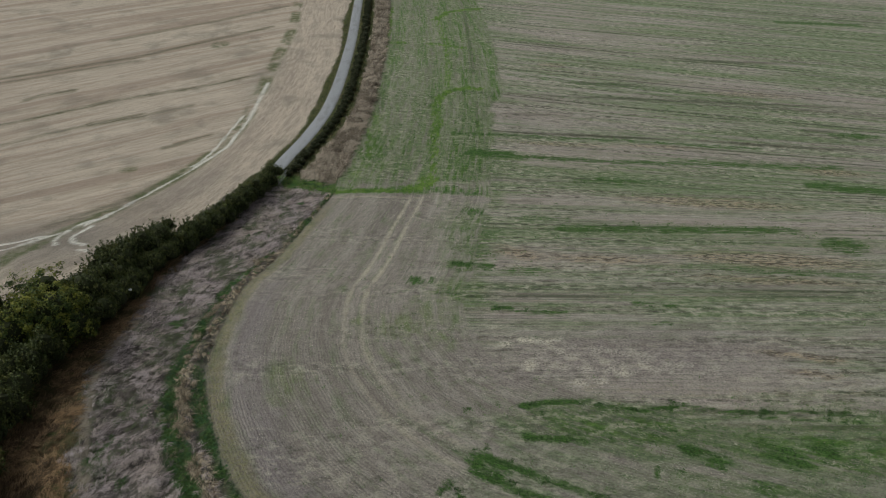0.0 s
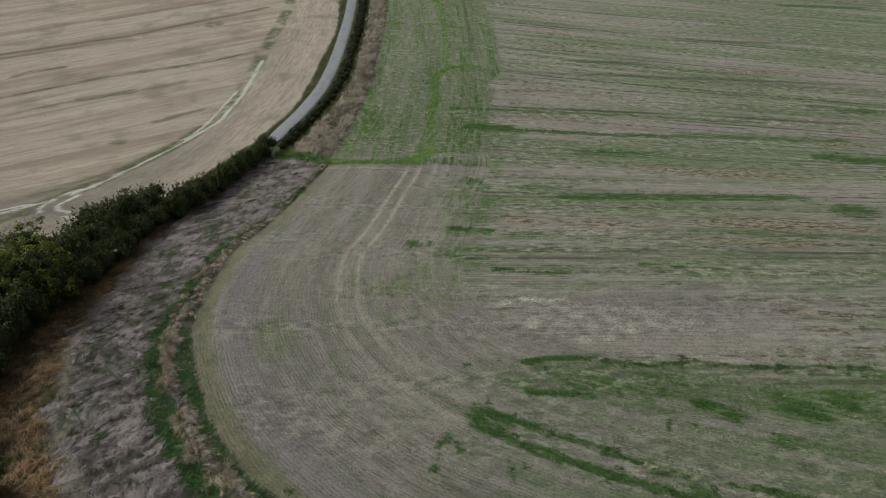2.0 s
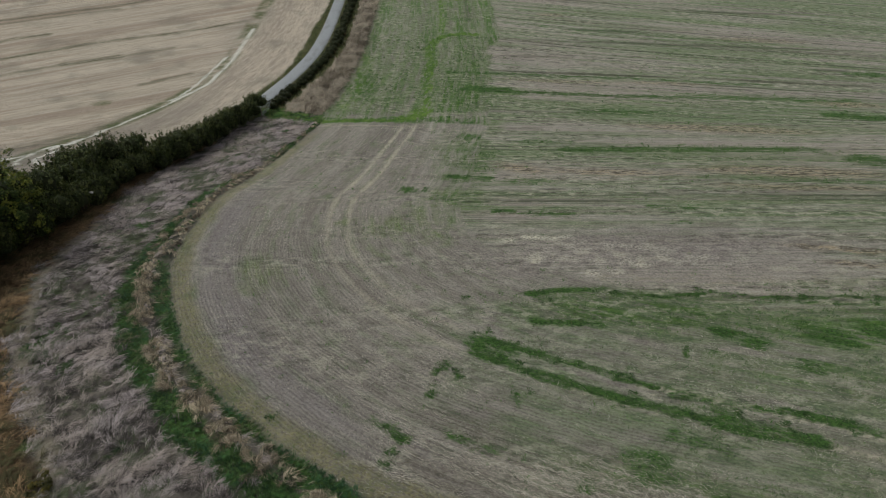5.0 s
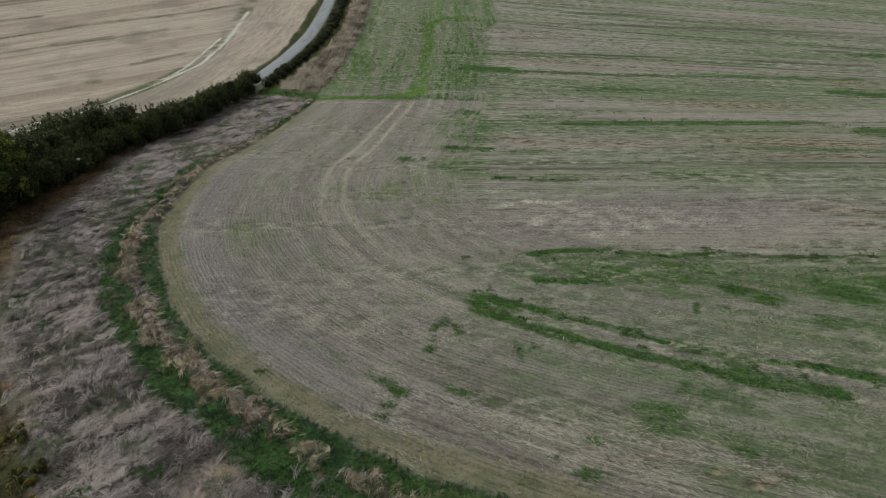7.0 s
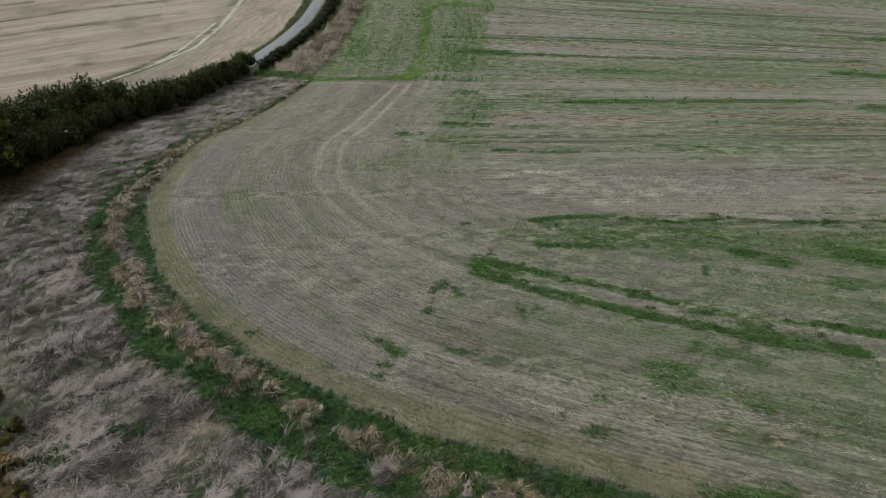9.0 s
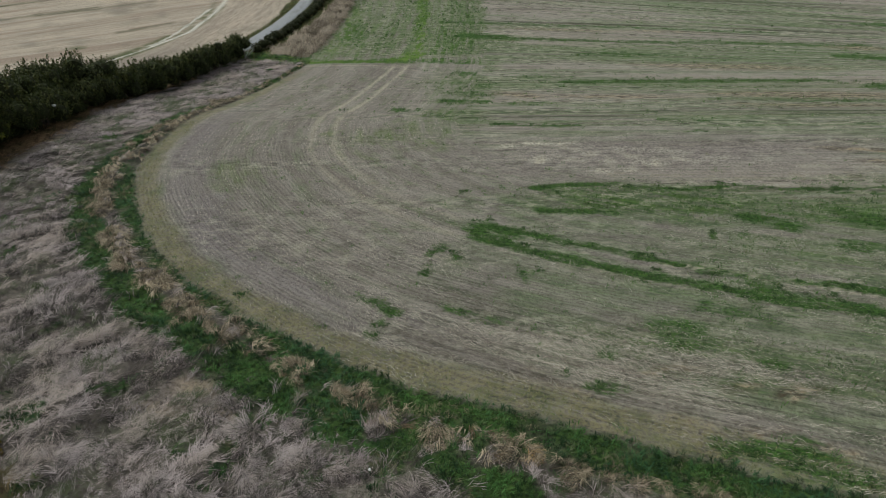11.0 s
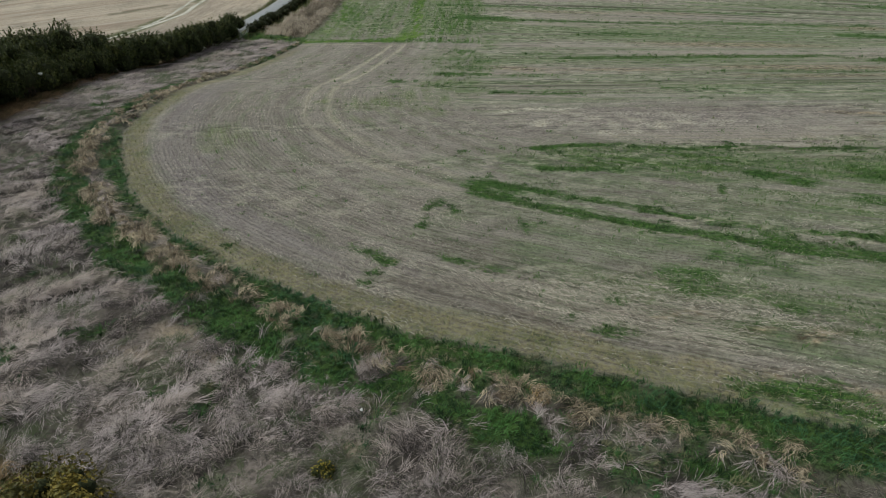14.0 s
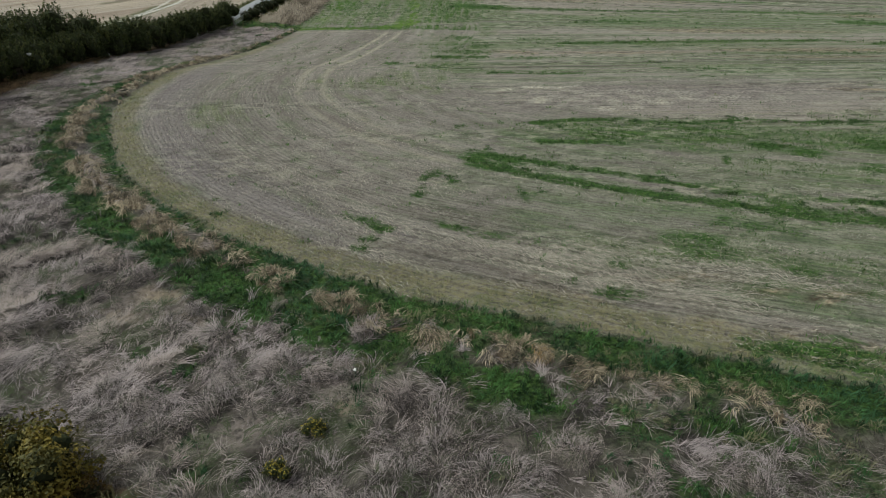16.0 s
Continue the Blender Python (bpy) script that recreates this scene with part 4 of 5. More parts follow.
def locks(name, x, y, z, turn, bend, length, width, arch, material, clump, odd, rng):
    """Long blades that rise to the height arch, curl by bend on their way and hang down again at the tip."""
    n = len(x)
    v = np.empty((n, 7, 3), np.float32)
    px, py = np.array(x, float), np.array(y, float)
    rise = [np.zeros(n), 0.95 * arch, 0.82 * arch, arch * rng.uniform(0.0, 0.5, n)]
    for k, (at, thin) in enumerate(((0.0, 0.9), (0.36, 1.0), (0.72, 0.75), (1.0, 0.0))):
        way = turn + bend * at
        if k:
            step = length * (0.36, 0.36, 0.28)[k - 1]
            px, py = px + np.cos(way) * step, py + np.sin(way) * step
        sx, sy = -np.sin(way) * width * thin / 2, np.cos(way) * width * thin / 2
        high = z + rise[k] - 0.03
        if k < 3:
            v[:, 2 * k] = np.stack([px - sx, py - sy, high], 1)
            v[:, 2 * k + 1] = np.stack([px + sx, py + sy, high], 1)
        else:
            v[:, 6] = np.stack([px, py, high], 1)
    base = np.arange(n)[:, None] * 7
    return mesh_from(name, v.reshape(-1, 3), [np.concatenate([base + np.array([[0, 1, 3, 2]]), base + np.array([[2, 3, 5, 4]])]), base + np.array([[4, 5, 6]])], material,
                     [("clump", np.repeat(clump, 7)), ("odd", np.repeat(odd, 7))])


# ---- land ----
def steps(*runs):
    out = []
    for a, b, d in runs:
        out.append(np.arange(a, b, d))
    return np.concatenate(out)


far = 160 * 1.35 ** np.arange(1, 12)
GX = np.concatenate([-far[::-1], steps((-160, -70, 1.0), (-70, -60, 0.8), (-60, -40, 0.4), (-40, 46, 0.33), (46, 160.1, 1.0)), far])
GY = np.concatenate([-30 - far[::-1], steps((-30, 9, 2.0), (9, 62, 0.32), (62, 130, 0.48), (130, 262, 1.0)), 262 + far])
gx, gy = (a.ravel() for a in np.meshgrid(GX, GY))
zone = zones(gx, gy)


def ground_height(x, y, z=None):
    """Height of the sheet, with the lumps of the rough grass and the ruts."""
    z = zones(x, y) if z is None else z
    lumps = (combed(x, y, 2.6, 0.9, 17) - 0.45) * 0.65 * np.clip(z["rough"] + 0.6 * z["brown"], 0, 1) * smooth(2.2, 3.6, np.abs(z["road"]))
    bank = 0.16 * z["ridge"]
    return land(x, y) + lumps + bank - 0.05 * z["wheel"] + 0.06 * (fbm(x, y, 2.5, 31) - 0.5) * z["field"]


def make_ground():
    z = zone
    cols, rows_ = len(GX), len(GY)
    i = (np.arange(rows_ - 1)[:, None] * cols + np.arange(cols - 1)).ravel()
    c35, s35 = math.cos(radians(34)), math.sin(radians(34))
    z3 = np.zeros_like(gx)
    names = ("field", "left", "head", "left_head", "verge_green", "brown", "path", "rim", "crossing", "road_verge", "far_dry",
             "wheel", "green", "dark", "sandy", "pale", "chalk", "left_green", "tinge", "swath", "yellowing", "lush", "bare", "thick", "drilled", "left_grey", "vivid", "matted", "mauve", "left_dark", "left_pale")
    attributes = [(n, z[n]) for n in names]
    attributes += [("head_rows", np.stack([z["edge_way"], z["edge"], z3], 1)),
                   ("open_rows", np.stack([gx, z["rows"], z3], 1)),
                   ("left_rows", np.stack([gx * c35 + gy * s35, gy * c35 - gx * s35, z3], 1)),
                   ("lane_rows", np.stack([z["road_way"], z["road"], z3], 1))]
    me = mesh_from("ground", np.stack([gx, gy, ground_height(gx, gy, z)], 1), [np.stack([i, i + 1, i + cols + 1, i + cols], 1)], LAND, attributes)
    me.shade_smooth()
    return tagged(new("ground", me), "harvested stubble fields with rough grass margins", "ground", kind="structure")


make_ground()


def make_road():
    line = curve_through(ROAD[::3], 2.0, 30)
    t = np.gradient(line, axis=0)
    t /= np.linalg.norm(t, axis=1)[:, None]
    side = np.stack([-t[:, 1], t[:, 0]], 1)
    offs = np.array([-1.55, -1.4, -0.7, 0, 0.7, 1.4, 1.55])
    lift = np.array([-0.12, 0.05, 0.075, 0.09, 0.075, 0.05, -0.12])
    p = line[:, None, :] + side[:, None, :] * offs[None, :, None]
    zz = land(p[..., 0], p[..., 1]) + lift
    n, k = len(line), len(offs)
    i = (np.arange(n - 1)[:, None] * k + np.arange(k - 1)).ravel()
    across = np.tile(np.abs(offs) / 1.55, n)
    me = mesh_from("road", np.concatenate([p, zz[..., None]], 2).reshape(-1, 3), [np.stack([i, i + 1, i + k + 1, i + k], 1)], ROAD_TOP, [("across", across)])
    me.shade_smooth()
    tagged(new("road", me), "narrow grey worn asphalt country lane", "road", kind="structure")


make_road()


# ---- grass and stubble ----
def scatter(x0, x1, y0, y1, per_m2, rng):
    n = int((x1 - x0) * (y1 - y0) * per_m2)
    return rng.uniform(x0, x1, n), rng.uniform(y0, y1, n)


def cover(name, label, category, boxes, weight, make, material, seed, tuft=1, spread=0.1, fan=0.0):
    """Blades strewn over boxes of the plan (x0, x1, y0, y1, blades to the square metre), kept by weight(z, x, y) and shaped by make,
    in tufts of so many blades that share their tone and their way. With a fan, the tufts are locks: lean is then their height."""
    rng = np.random.default_rng(seed)
    xs, ys, zs = [], [], []
    for x0, x1, y0, y1, dens in boxes:
        x, y = scatter(x0, x1, y0, y1, dens / tuft, rng)
        z = zones(x, y)
        keep = rng.random(len(x)) < weight(z, x, y)
        xs.append(x[keep]), ys.append(y[keep]), zs.append({k: np.broadcast_to(v, x.shape)[keep] for k, v in z.items()})
    x, y = np.concatenate(xs), np.concatenate(ys)
    z = {k: np.concatenate([q[k] for q in zs]) for k in zs[0]}
    turn, length, width, lean, clump, odd = make(x, y, z, rng)
    high = ground_height(x, y, z)
    lock_x, lock_y, lock_turn, lock_arch = x, y, turn, lean
    if tuft > 1:
        many = lambda v: np.repeat(v, tuft)
        n = len(x) * tuft
        grow = np.interp(many(y), [10, 30, 60, 100], [1, 1.2, 1.6, 2.0])
        x, y, high = many(x) + rng.normal(0, spread, n) * grow, many(y) + rng.normal(0, spread, n) * grow, many(high) + rng.uniform(-0.04, 0.05, n)
        turn, length, width = many(turn) + rng.normal(0, 0.6, n), many(length) * rng.uniform(0.6, 1.2, n), many(width) * rng.uniform(0.7, 1.35, n)
        lean, clump = np.clip(many(lean) + rng.normal(0, 0.05, n), 0.1, 0.99), many(clump)
        odd = many(odd)
        if fan:
            d, a, way = rng.normal(0, spread, n) * grow, rng.normal(0, 1.4 * spread, n) * grow, many(lock_turn)
            x, y = many(lock_x) + np.cos(way) * a - np.sin(way) * d, many(lock_y) + np.sin(way) * a + np.cos(way) * d
            turn = way - 0.7 * d / length + rng.normal(0, fan, n)
            bend = many(rng.normal(0, 0.95, len(lock_x))) + rng.normal(0, 0.3, n)
            me = locks(name, x, y, high, turn, bend, length, width, many(lock_arch) * rng.uniform(0.35, 1.15, n), material, clump, odd, rng)
            return tagged(new(name, me), label, category, kind="stuff")
    me = blades(name, x, y, high, turn, length, width, lean, material, clump, odd, rng)
    return tagged(new(name, me), label, category, kind="stuff")


def lying(x, y, rng, spread=0.5):
    """The way in which the wind has laid the long grass."""
    return (radians(36) + 0.3 * smooth(14, 20, y) * smooth(42, 34, y) - 1.2 * smooth(-1, 5, x) * smooth(21, 15, y) + ((fbm(x, y, 6.0, 51) - 0.5) * 2.8 + (fbm(x, y, 1.1, 52) - 0.5) * 3.0 + rng.normal(0, spread, len(x))) * np.interp(y, [14, 22, 50], [1.5, 1.1, 0.55]))


def dry_shape(x, y, z, rng):
    n = len(x)
    grow = np.interp(y, [10, 20, 30, 60, 100], [0.95, 1.5, 2.05, 2.8, 3.5])
    lump = combed(x, y, 3.0, 1.2, 17)
    length = (0.42 + 0.42 * lump) * rng.uniform(0.7, 1.35, n) * (1 - 0.4 * z["matted"]) * np.interp(y, [20, 45, 80], [1.0, 1.3, 1.7])
    arch = np.clip(0.05 + 0.42 * (lump - 0.25) + rng.normal(0, 0.06, n), 0.03, 0.4) * np.interp(y, [16, 26], [0.72, 1.0]) * (1 - 0.65 * z["matted"])
    # streaks of dark and pale locks put the shaded crevices into the tone
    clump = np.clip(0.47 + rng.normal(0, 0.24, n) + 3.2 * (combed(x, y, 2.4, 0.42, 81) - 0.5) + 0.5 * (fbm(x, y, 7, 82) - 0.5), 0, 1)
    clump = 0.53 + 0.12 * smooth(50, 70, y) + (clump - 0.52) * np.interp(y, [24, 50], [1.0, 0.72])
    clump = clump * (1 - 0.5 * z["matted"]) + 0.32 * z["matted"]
    odd = np.clip(0.5 * rng.random(n) + 1.1 * fbm(x, y, 2.4, 83) - 0.12, 0, 1)
    return lying(x, y, rng, 0.5), length, 0.0092 * grow, arch, clump, odd


def on_rough(z, x, y):
    return (z["rough"] * (1 - z["brown"]) * (1 - 0.97 * z["verge_green"]) * (1 - 0.6 * z["ridge"] * smooth(56, 44, y)) * (1 - 0.65 * z["path"]) * (1 - 0.7 * z["sandy"]) * (z["hedge"] > -0.3)
            * (z["left"] < 0.5) * (1 - z["crossing"]) * (0.22 + 0.78 * smooth(0.38, 0.5, fbm(x, y, 0.9, 66))))


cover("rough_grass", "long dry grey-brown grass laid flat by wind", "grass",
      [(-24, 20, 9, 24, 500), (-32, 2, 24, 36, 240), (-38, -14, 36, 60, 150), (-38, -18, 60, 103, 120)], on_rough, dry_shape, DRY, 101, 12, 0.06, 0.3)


def rust_shape(x, y, z, rng):
    turn, length, width, arch, clump, odd = dry_shape(x, y, z, rng)
    return turn, length * 1.1, width * 1.4, arch + rng.uniform(0.05, 0.3, len(x)), np.clip(0.15 + 0.7 * clump, 0, 1), odd + 0.4 * smooth(28, 22, y)


cover("rust_brown_grass", "rust-brown dead grass and bracken along the hedge foot", "grass",
      [(-34, -2, 8, 26, 90), (-40, -18, 26, 56, 95), (-39, -31, 56, 90, 40)],
      lambda z, x, y: z["brown"] * (z["hedge"] > -1.5), rust_shape, RUST, 102, 12, 0.09, 0.25)


def green_shape(x, y, z, rng):
    n = len(x)
    grow = np.interp(y, [10, 30, 60, 100], [1.0, 1.2, 1.8, 2.6])
    return (rng.uniform(0, 6.28, n), rng.uniform(0.13, 0.32, n), 0.021 * grow,
            rng.uniform(0.4, 0.95, n), np.clip(0.5 + 0.25 * smooth(28, 38, y) + rng.normal(0, 0.2, n) + 2.6 * (fbm(x, y, 0.8, 91) - 0.5), 0, 1),
            np.clip(0.45 * rng.random(n) + 1.1 * fbm(x, y, 1.3, 92) - 0.1, 0, 1))


cover("green_verge_grass", "short dark green grass strips along the field edge", "grass",
      [(-20, 22, 9, 26, 300), (-30, -6, 26, 46, 190), (-32, -16, 46, 70, 170), (-29, -17, 70, 105, 80)],
      lambda z, x, y: np.clip(z["verge_green"] + 0.8 * z["crossing"] * (1 - z["field"]), 0, 1) * (z["hedge"] > 0), green_shape, GREEN, 103, 8, 0.05)


def straw_shape(x, y, z, rng):
    n = len(x)
    grow = np.interp(y, [10, 30, 60, 100], [1.0, 1.2, 1.7, 2.2])
    return (lying(x, y, rng, 0.6) - 1.3, rng.uniform(0.35, 0.7, n), 0.0165 * grow, rng.uniform(0.08, 0.34, n),
            np.clip(0.5 + rng.normal(0, 0.24, n) + 1.6 * (fbm(x, y, 0.8, 95) - 0.5), 0, 1), rng.random(n))


cover("straw_ridge_grass", "pale straw-coloured grass ridge between green strips", "grass",
      [(-20, 22, 9, 28, 260), (-30, -8, 28, 46, 230), (-32, -18, 46, 70, 130), (-28, -18, 70, 98, 90)],
      lambda z, x, y: z["ridge"] * smooth(0.4, 0.5, fbm(x, y, 1.5, 33)) * np.interp(y, [19, 23, 42, 54], [0.4, 1, 1, 0.9]), straw_shape, STRAW, 104, 12, 0.06, 0.2)


def row_way(x, y, z):
    """The heading of the drilled rows."""
    e1 = along_line(EDGE, x + 0.4, y)[0] - z["edge"]
    e2 = along_line(EDGE, x, y + 0.4)[0] - z["edge"]
    return np.where(z["head"] > 0.5, np.arctan2(-e1, e2), radians(-5))


def chaff_shape(x, y, z, rng):
    n = len(x)
    turn = row_way(x, y, z) + rng.normal(0, 0.34, n) + 1.2 * (fbm(x, y, 1.1, 58) - 0.5) + np.where(rng.random(n) < 0.5, math.pi, 0)
    stub = rng.random(n) < np.where(z["thick"] > 0.5, 0.3, 0.72)
    return (turn, np.where(stub, rng.uniform(0.08, 0.16, n), rng.uniform(0.15, 0.5, n) * np.interp(y, [30, 50], [1, 0.6])), 0.0145 * rng.uniform(0.6, 1.4, n) * np.interp(y, [14, 45, 60, 90], [1.0, 1.3, 1.5, 2.0]), np.where(stub, rng.uniform(0.1, 0.6, n), rng.uniform(0.85, 1.0, n)),
            np.clip(0.5 + 0.1 * stub + rng.normal(0, 0.2, n) + 1.8 * (fbm(z["edge"], z["edge_way"] / 7, 0.9, 96) - 0.5), 0, 1), rng.random(n) * 0.8 + 0.25 * fbm(x, y, 3, 97))


def drilled(z, x, y):
    """Straw lies thick on the rows and thin between them."""
    across, way = np.where(z["head"] > 0.5, z["edge"], z["rows"]), np.where(z["head"] > 0.5, z["edge_way"], x)
    bow = 0.25 * fbm(across, way, 3.0, 44) + 0.3 * fbm(across, way / 2, 0.8, 45)
    row = 0.5 + 0.5 * np.cos(2 * math.pi * (across + bow) / 0.42)
    return (z["field"] * (z["edge"] > 0.3) * (0.3 + 0.7 * smooth(0.2, 0.9, row)) * smooth(0.33, 0.6, fbm(across, way / 6, 1.1, 61))
            * (0.42 + 0.58 * smooth(-8, 2, x) * (1 - 0.55 * smooth(8, 15, x)) * smooth(9.5, 6, z["edge"]))
            * (1 - 0.75 * np.clip(z["green"], 0, 1)) * (1 - 0.8 * z["rim"]) * (1 - 0.75 * z["wheel"]))


cover("stubble_straw", "short pale cut straw lying in drilled rows", "stubble",
      [(-6, 30, 10, 24, 210), (-22, 34, 10, 34, 230), (-26, 50, 34, 60, 65), (-24, 60, 60, 96, 24)], drilled, chaff_shape, CHAFF, 105)


def rim_shape(x, y, z, rng):
    n = len(x)
    return (rng.uniform(0, 6.28, n), rng.uniform(0.08, 0.2, n), 0.018 * np.interp(y, [14, 45, 60], [1.0, 1.6, 2.0]), rng.uniform(0.3, 0.9, n),
            np.clip(0.5 + rng.normal(0, 0.2, n), 0, 1), rng.random(n))


cover("field_edge_grass", "thin yellow-green mown grass along the stubble edge", "grass",
      [(-20, 26, 8, 30, 90), (-27, -8, 30, 62, 60)], lambda z, x, y: z["rim"] * smooth(0.3, 0.6, fbm(x, y, 0.7, 13)), rim_shape, YELLOW, 109)


def weed_shape(x, y, z, rng):
    n = len(x)
    grow = np.interp(y, [14, 45, 80, 115], [1.0, 1.3, 2.0, 2.8])
    return (rng.uniform(0, 6.28, n), rng.uniform(0.08, 0.22, n) * np.interp(y, [40, 100], [1.0, 1.7]), 0.022 * grow * rng.uniform(0.7, 1.4, n), rng.uniform(0.3, 0.9, n),
            np.clip(0.5 + rng.normal(0, 0.2, n) + 1.6 * (fbm(x, y, 1.1, 98) - 0.5), 0, 1), rng.random(n) * 0.9)


cover("field_regrowth", "green volunteer seedlings growing through the stubble", "regrowth",
      [(-18, 38, 12, 45, 190), (-20, 64, 45, 84, 50), (-20, 95, 84, 150, 20)],
      lambda z, x, y: z["field"] * np.maximum(smooth(0.5, 0.8, z["green"] + 2.2 * (fbm(x, y, 0.7, 62) - 0.5)),
                                              smooth(0.25, 0.9, 0.75 * z["lush"] + 0.45 * z["tinge"] + 1.5 * (fbm(x / 3, z["rows"], 1.3, 64) - 0.5)) * np.interp(y, [20, 60], [0.3, 0.7])),
      weed_shape, WEED, 106, 4, 0.07)


def lane_dry_shape(x, y, z, rng):
    n = len(x)
    return (lying(x, y, rng, 0.7), rng.uniform(1.1, 2.0, n), np.interp(y, [100, 240], [0.05, 0.09]), rng.uniform(0.35, 0.95, n),
            np.clip(0.5 + 1.8 * (fbm(x, y, 2.0, 99) - 0.5), 0, 1), rng.random(n) * 0.9)


cover("tall_dry_grass", "tall bleached dry grass belt beside the lane", "grass",
      [(-27, -14, 103, 150, 60), (-25, -14, 150, 250, 30)],
      lambda z, x, y: z["far_dry"] * (1 - z["crossing"]) * (0.25 + 0.75 * smooth(0.35, 0.55, fbm(x, y, 2.2, 19))), lane_dry_shape, BLEACHED, 107, 10, 0.1, 0.15)
cover("lane_verge_grass", "dark green and yellowing verge along the lane", "grass",
      [(-38, -20, 100, 250, 14)],
      lambda z, x, y: z["road_verge"] * (1 - z["far_dry"]) * (np.abs(z["road"]) > 1.7), lambda x, y, z, rng: (
          rng.uniform(0, 6.28, len(x)), rng.uniform(0.25, 0.55, len(x)), np.full(len(x), 0.09), rng.uniform(0.2, 0.8, len(x)),
          fbm(x, y, 3, 12), rng.random(len(x))), LANE_GREEN, 108)


# ---- bushes and trees ----
def leaves_mesh(name, centres, normals, size, material, rng):
    """Folded leaf quads."""
    n = len(centres)
    up = normals + rng.normal(0, 0.27, (n, 3))
    up /= np.linalg.norm(up, axis=1)[:, None]
    a = np.cross(up, rng.normal(0, 1, (n, 3)))
    a /= np.linalg.norm(a, axis=1)[:, None] + 1e-9
    b = np.cross(up, a)
    s = (size * rng.uniform(0.6, 1.35, n))[:, None]
    v = np.empty((n, 4, 3), np.float32)
    v[:, 0] = centres - a * s * 0.6
    v[:, 1] = centres + b * s * 0.36 + up * s * 0.12
    v[:, 2] = centres + a * s * 0.6 - up * s * 0.1
    v[:, 3] = centres - b * s * 0.36 + up * s * 0.12
    i = np.arange(n)[:, None] * 4
    return mesh_from(name, v.reshape(-1, 3), [i + np.array([[0, 1, 2]]), i + np.array([[0, 2, 3]])], material)


def bush(name, size, count, leaf, leaf_material_, label, category, group, seed, lobes=9, trunk=0.0, blooms=0, spray=0.0, shoot=0.0, core=0.0):
    """A thing: stem with limbs, and a crown of many lobes of leaves. size: half widths along x, y and the height."""
    rng = np.random.default_rng(seed)
    wx, wy, h = size
    root = tagged(new(name), label, category, group)
    c = np.stack([rng.uniform(-0.72, 0.72, lobes) * wx, rng.uniform(-0.6, 0.6, lobes) * wy, rng.uniform(0.25, 0.78, lobes) * h], 1)
    c[:, 2] += trunk
    r = rng.uniform(0.5, 0.85, lobes) * min(max(wx, wy) * 0.7, max(wy, 0.4 * h), h * 0.5)
    which = rng.choice(lobes, count, p=r ** 2 / (r ** 2).sum())
    d = rng.normal(0, 1, (count, 3))
    d /= np.linalg.norm(d, axis=1)[:, None]
    shell = rng.uniform(0.72, 1.06, count) + 0.1 * rng.normal(0, 1, count) * (rng.random(count) < 0.2)
    lump = 1 + 0.25 * np.sin(5 * d[:, 0] + seed + which) * np.cos(4 * d[:, 2] + 2 * which)
    p = c[which] + d * (r[which] * shell * lump)[:, None]
    if spray:
        many = max(count // 75, 20)
        pick = rng.choice(count, many)
        own = rng.integers(0, many, count)
        q = rng.normal(0, 1, (count, 3))
        q /= np.linalg.norm(q, axis=1)[:, None]
        q[:, 2] = np.abs(q[:, 2]) * 0.9 + 0.1 * q[:, 2]
        far_out = rng.random(count) < 0.8
        clumped = p[pick][own] + q * (spray * rng.uniform(0.6, 1.1, many)[own] * rng.uniform(0.7, 1.0, count))[:, None]
        p, d = np.where(far_out[:, None], clumped, p), np.where(far_out[:, None], 0.6 * q + 0.4 * d[pick][own], d)
    if shoot:
        many = max(count // 22, 20)
        pick = rng.choice(np.flatnonzero(d[:, 2] > -0.25), many)
        own = rng.integers(0, many, count)
        up = np.stack([0.3 * d[pick, 0], 0.3 * d[pick, 1], np.ones(many)], 1) + rng.normal(0, 0.16, (many, 3))
        up *= (shoot * rng.uniform(0.5, 1.25, many))[:, None]
        grown = rng.random(count) < 0.7
        along_it = p[pick][own] + up[own] * rng.uniform(-0.3, 1.0, count)[:, None] + rng.normal(0, 0.05, (count, 3))
        p = np.where(grown[:, None], along_it, p)
    p[:, 2] += (rng.random(count) < 0.04) * (d[:, 2] > 0.35) * rng.uniform(0, 0.09, count) * h
    p[:, 2] = np.maximum(p[:, 2], 0.06 + rng.uniform(0, 0.3, count))
    crown = new("crown", leaves_mesh("crown", p, d, np.full(count, leaf), leaf_material_, rng))
    crown.parent = root
    bm = bmesh.new()
    for _ in range(3 if trunk == 0 else 1):
        foot = Vector((rng.uniform(-0.3, 0.3) * wx * (trunk == 0), rng.uniform(-0.3, 0.3) * wy * (trunk == 0), -0.15))
        fork = foot + Vector((rng.uniform(-0.1, 0.1), rng.uniform(-0.1, 0.1), 0.3 * h + 0.6 * trunk))
        tube(bm, foot, fork, 0.035 * h, 0.025 * h)
        for k in range(lobes):
            tube(bm, fork, Vector(c[k]), 0.016 * h, 0.006 * h, 4)
    part("stem", bm, BARK, root)
    # added solid blobs close the gaps and stand in for the crown's shaded inside
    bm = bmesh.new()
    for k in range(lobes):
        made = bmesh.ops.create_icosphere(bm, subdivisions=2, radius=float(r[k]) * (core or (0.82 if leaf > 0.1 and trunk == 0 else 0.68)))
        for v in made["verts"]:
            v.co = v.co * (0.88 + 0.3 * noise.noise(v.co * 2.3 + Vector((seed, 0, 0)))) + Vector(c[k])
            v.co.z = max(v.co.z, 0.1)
    part("dark_core", bm, CROWN_FILL, root)
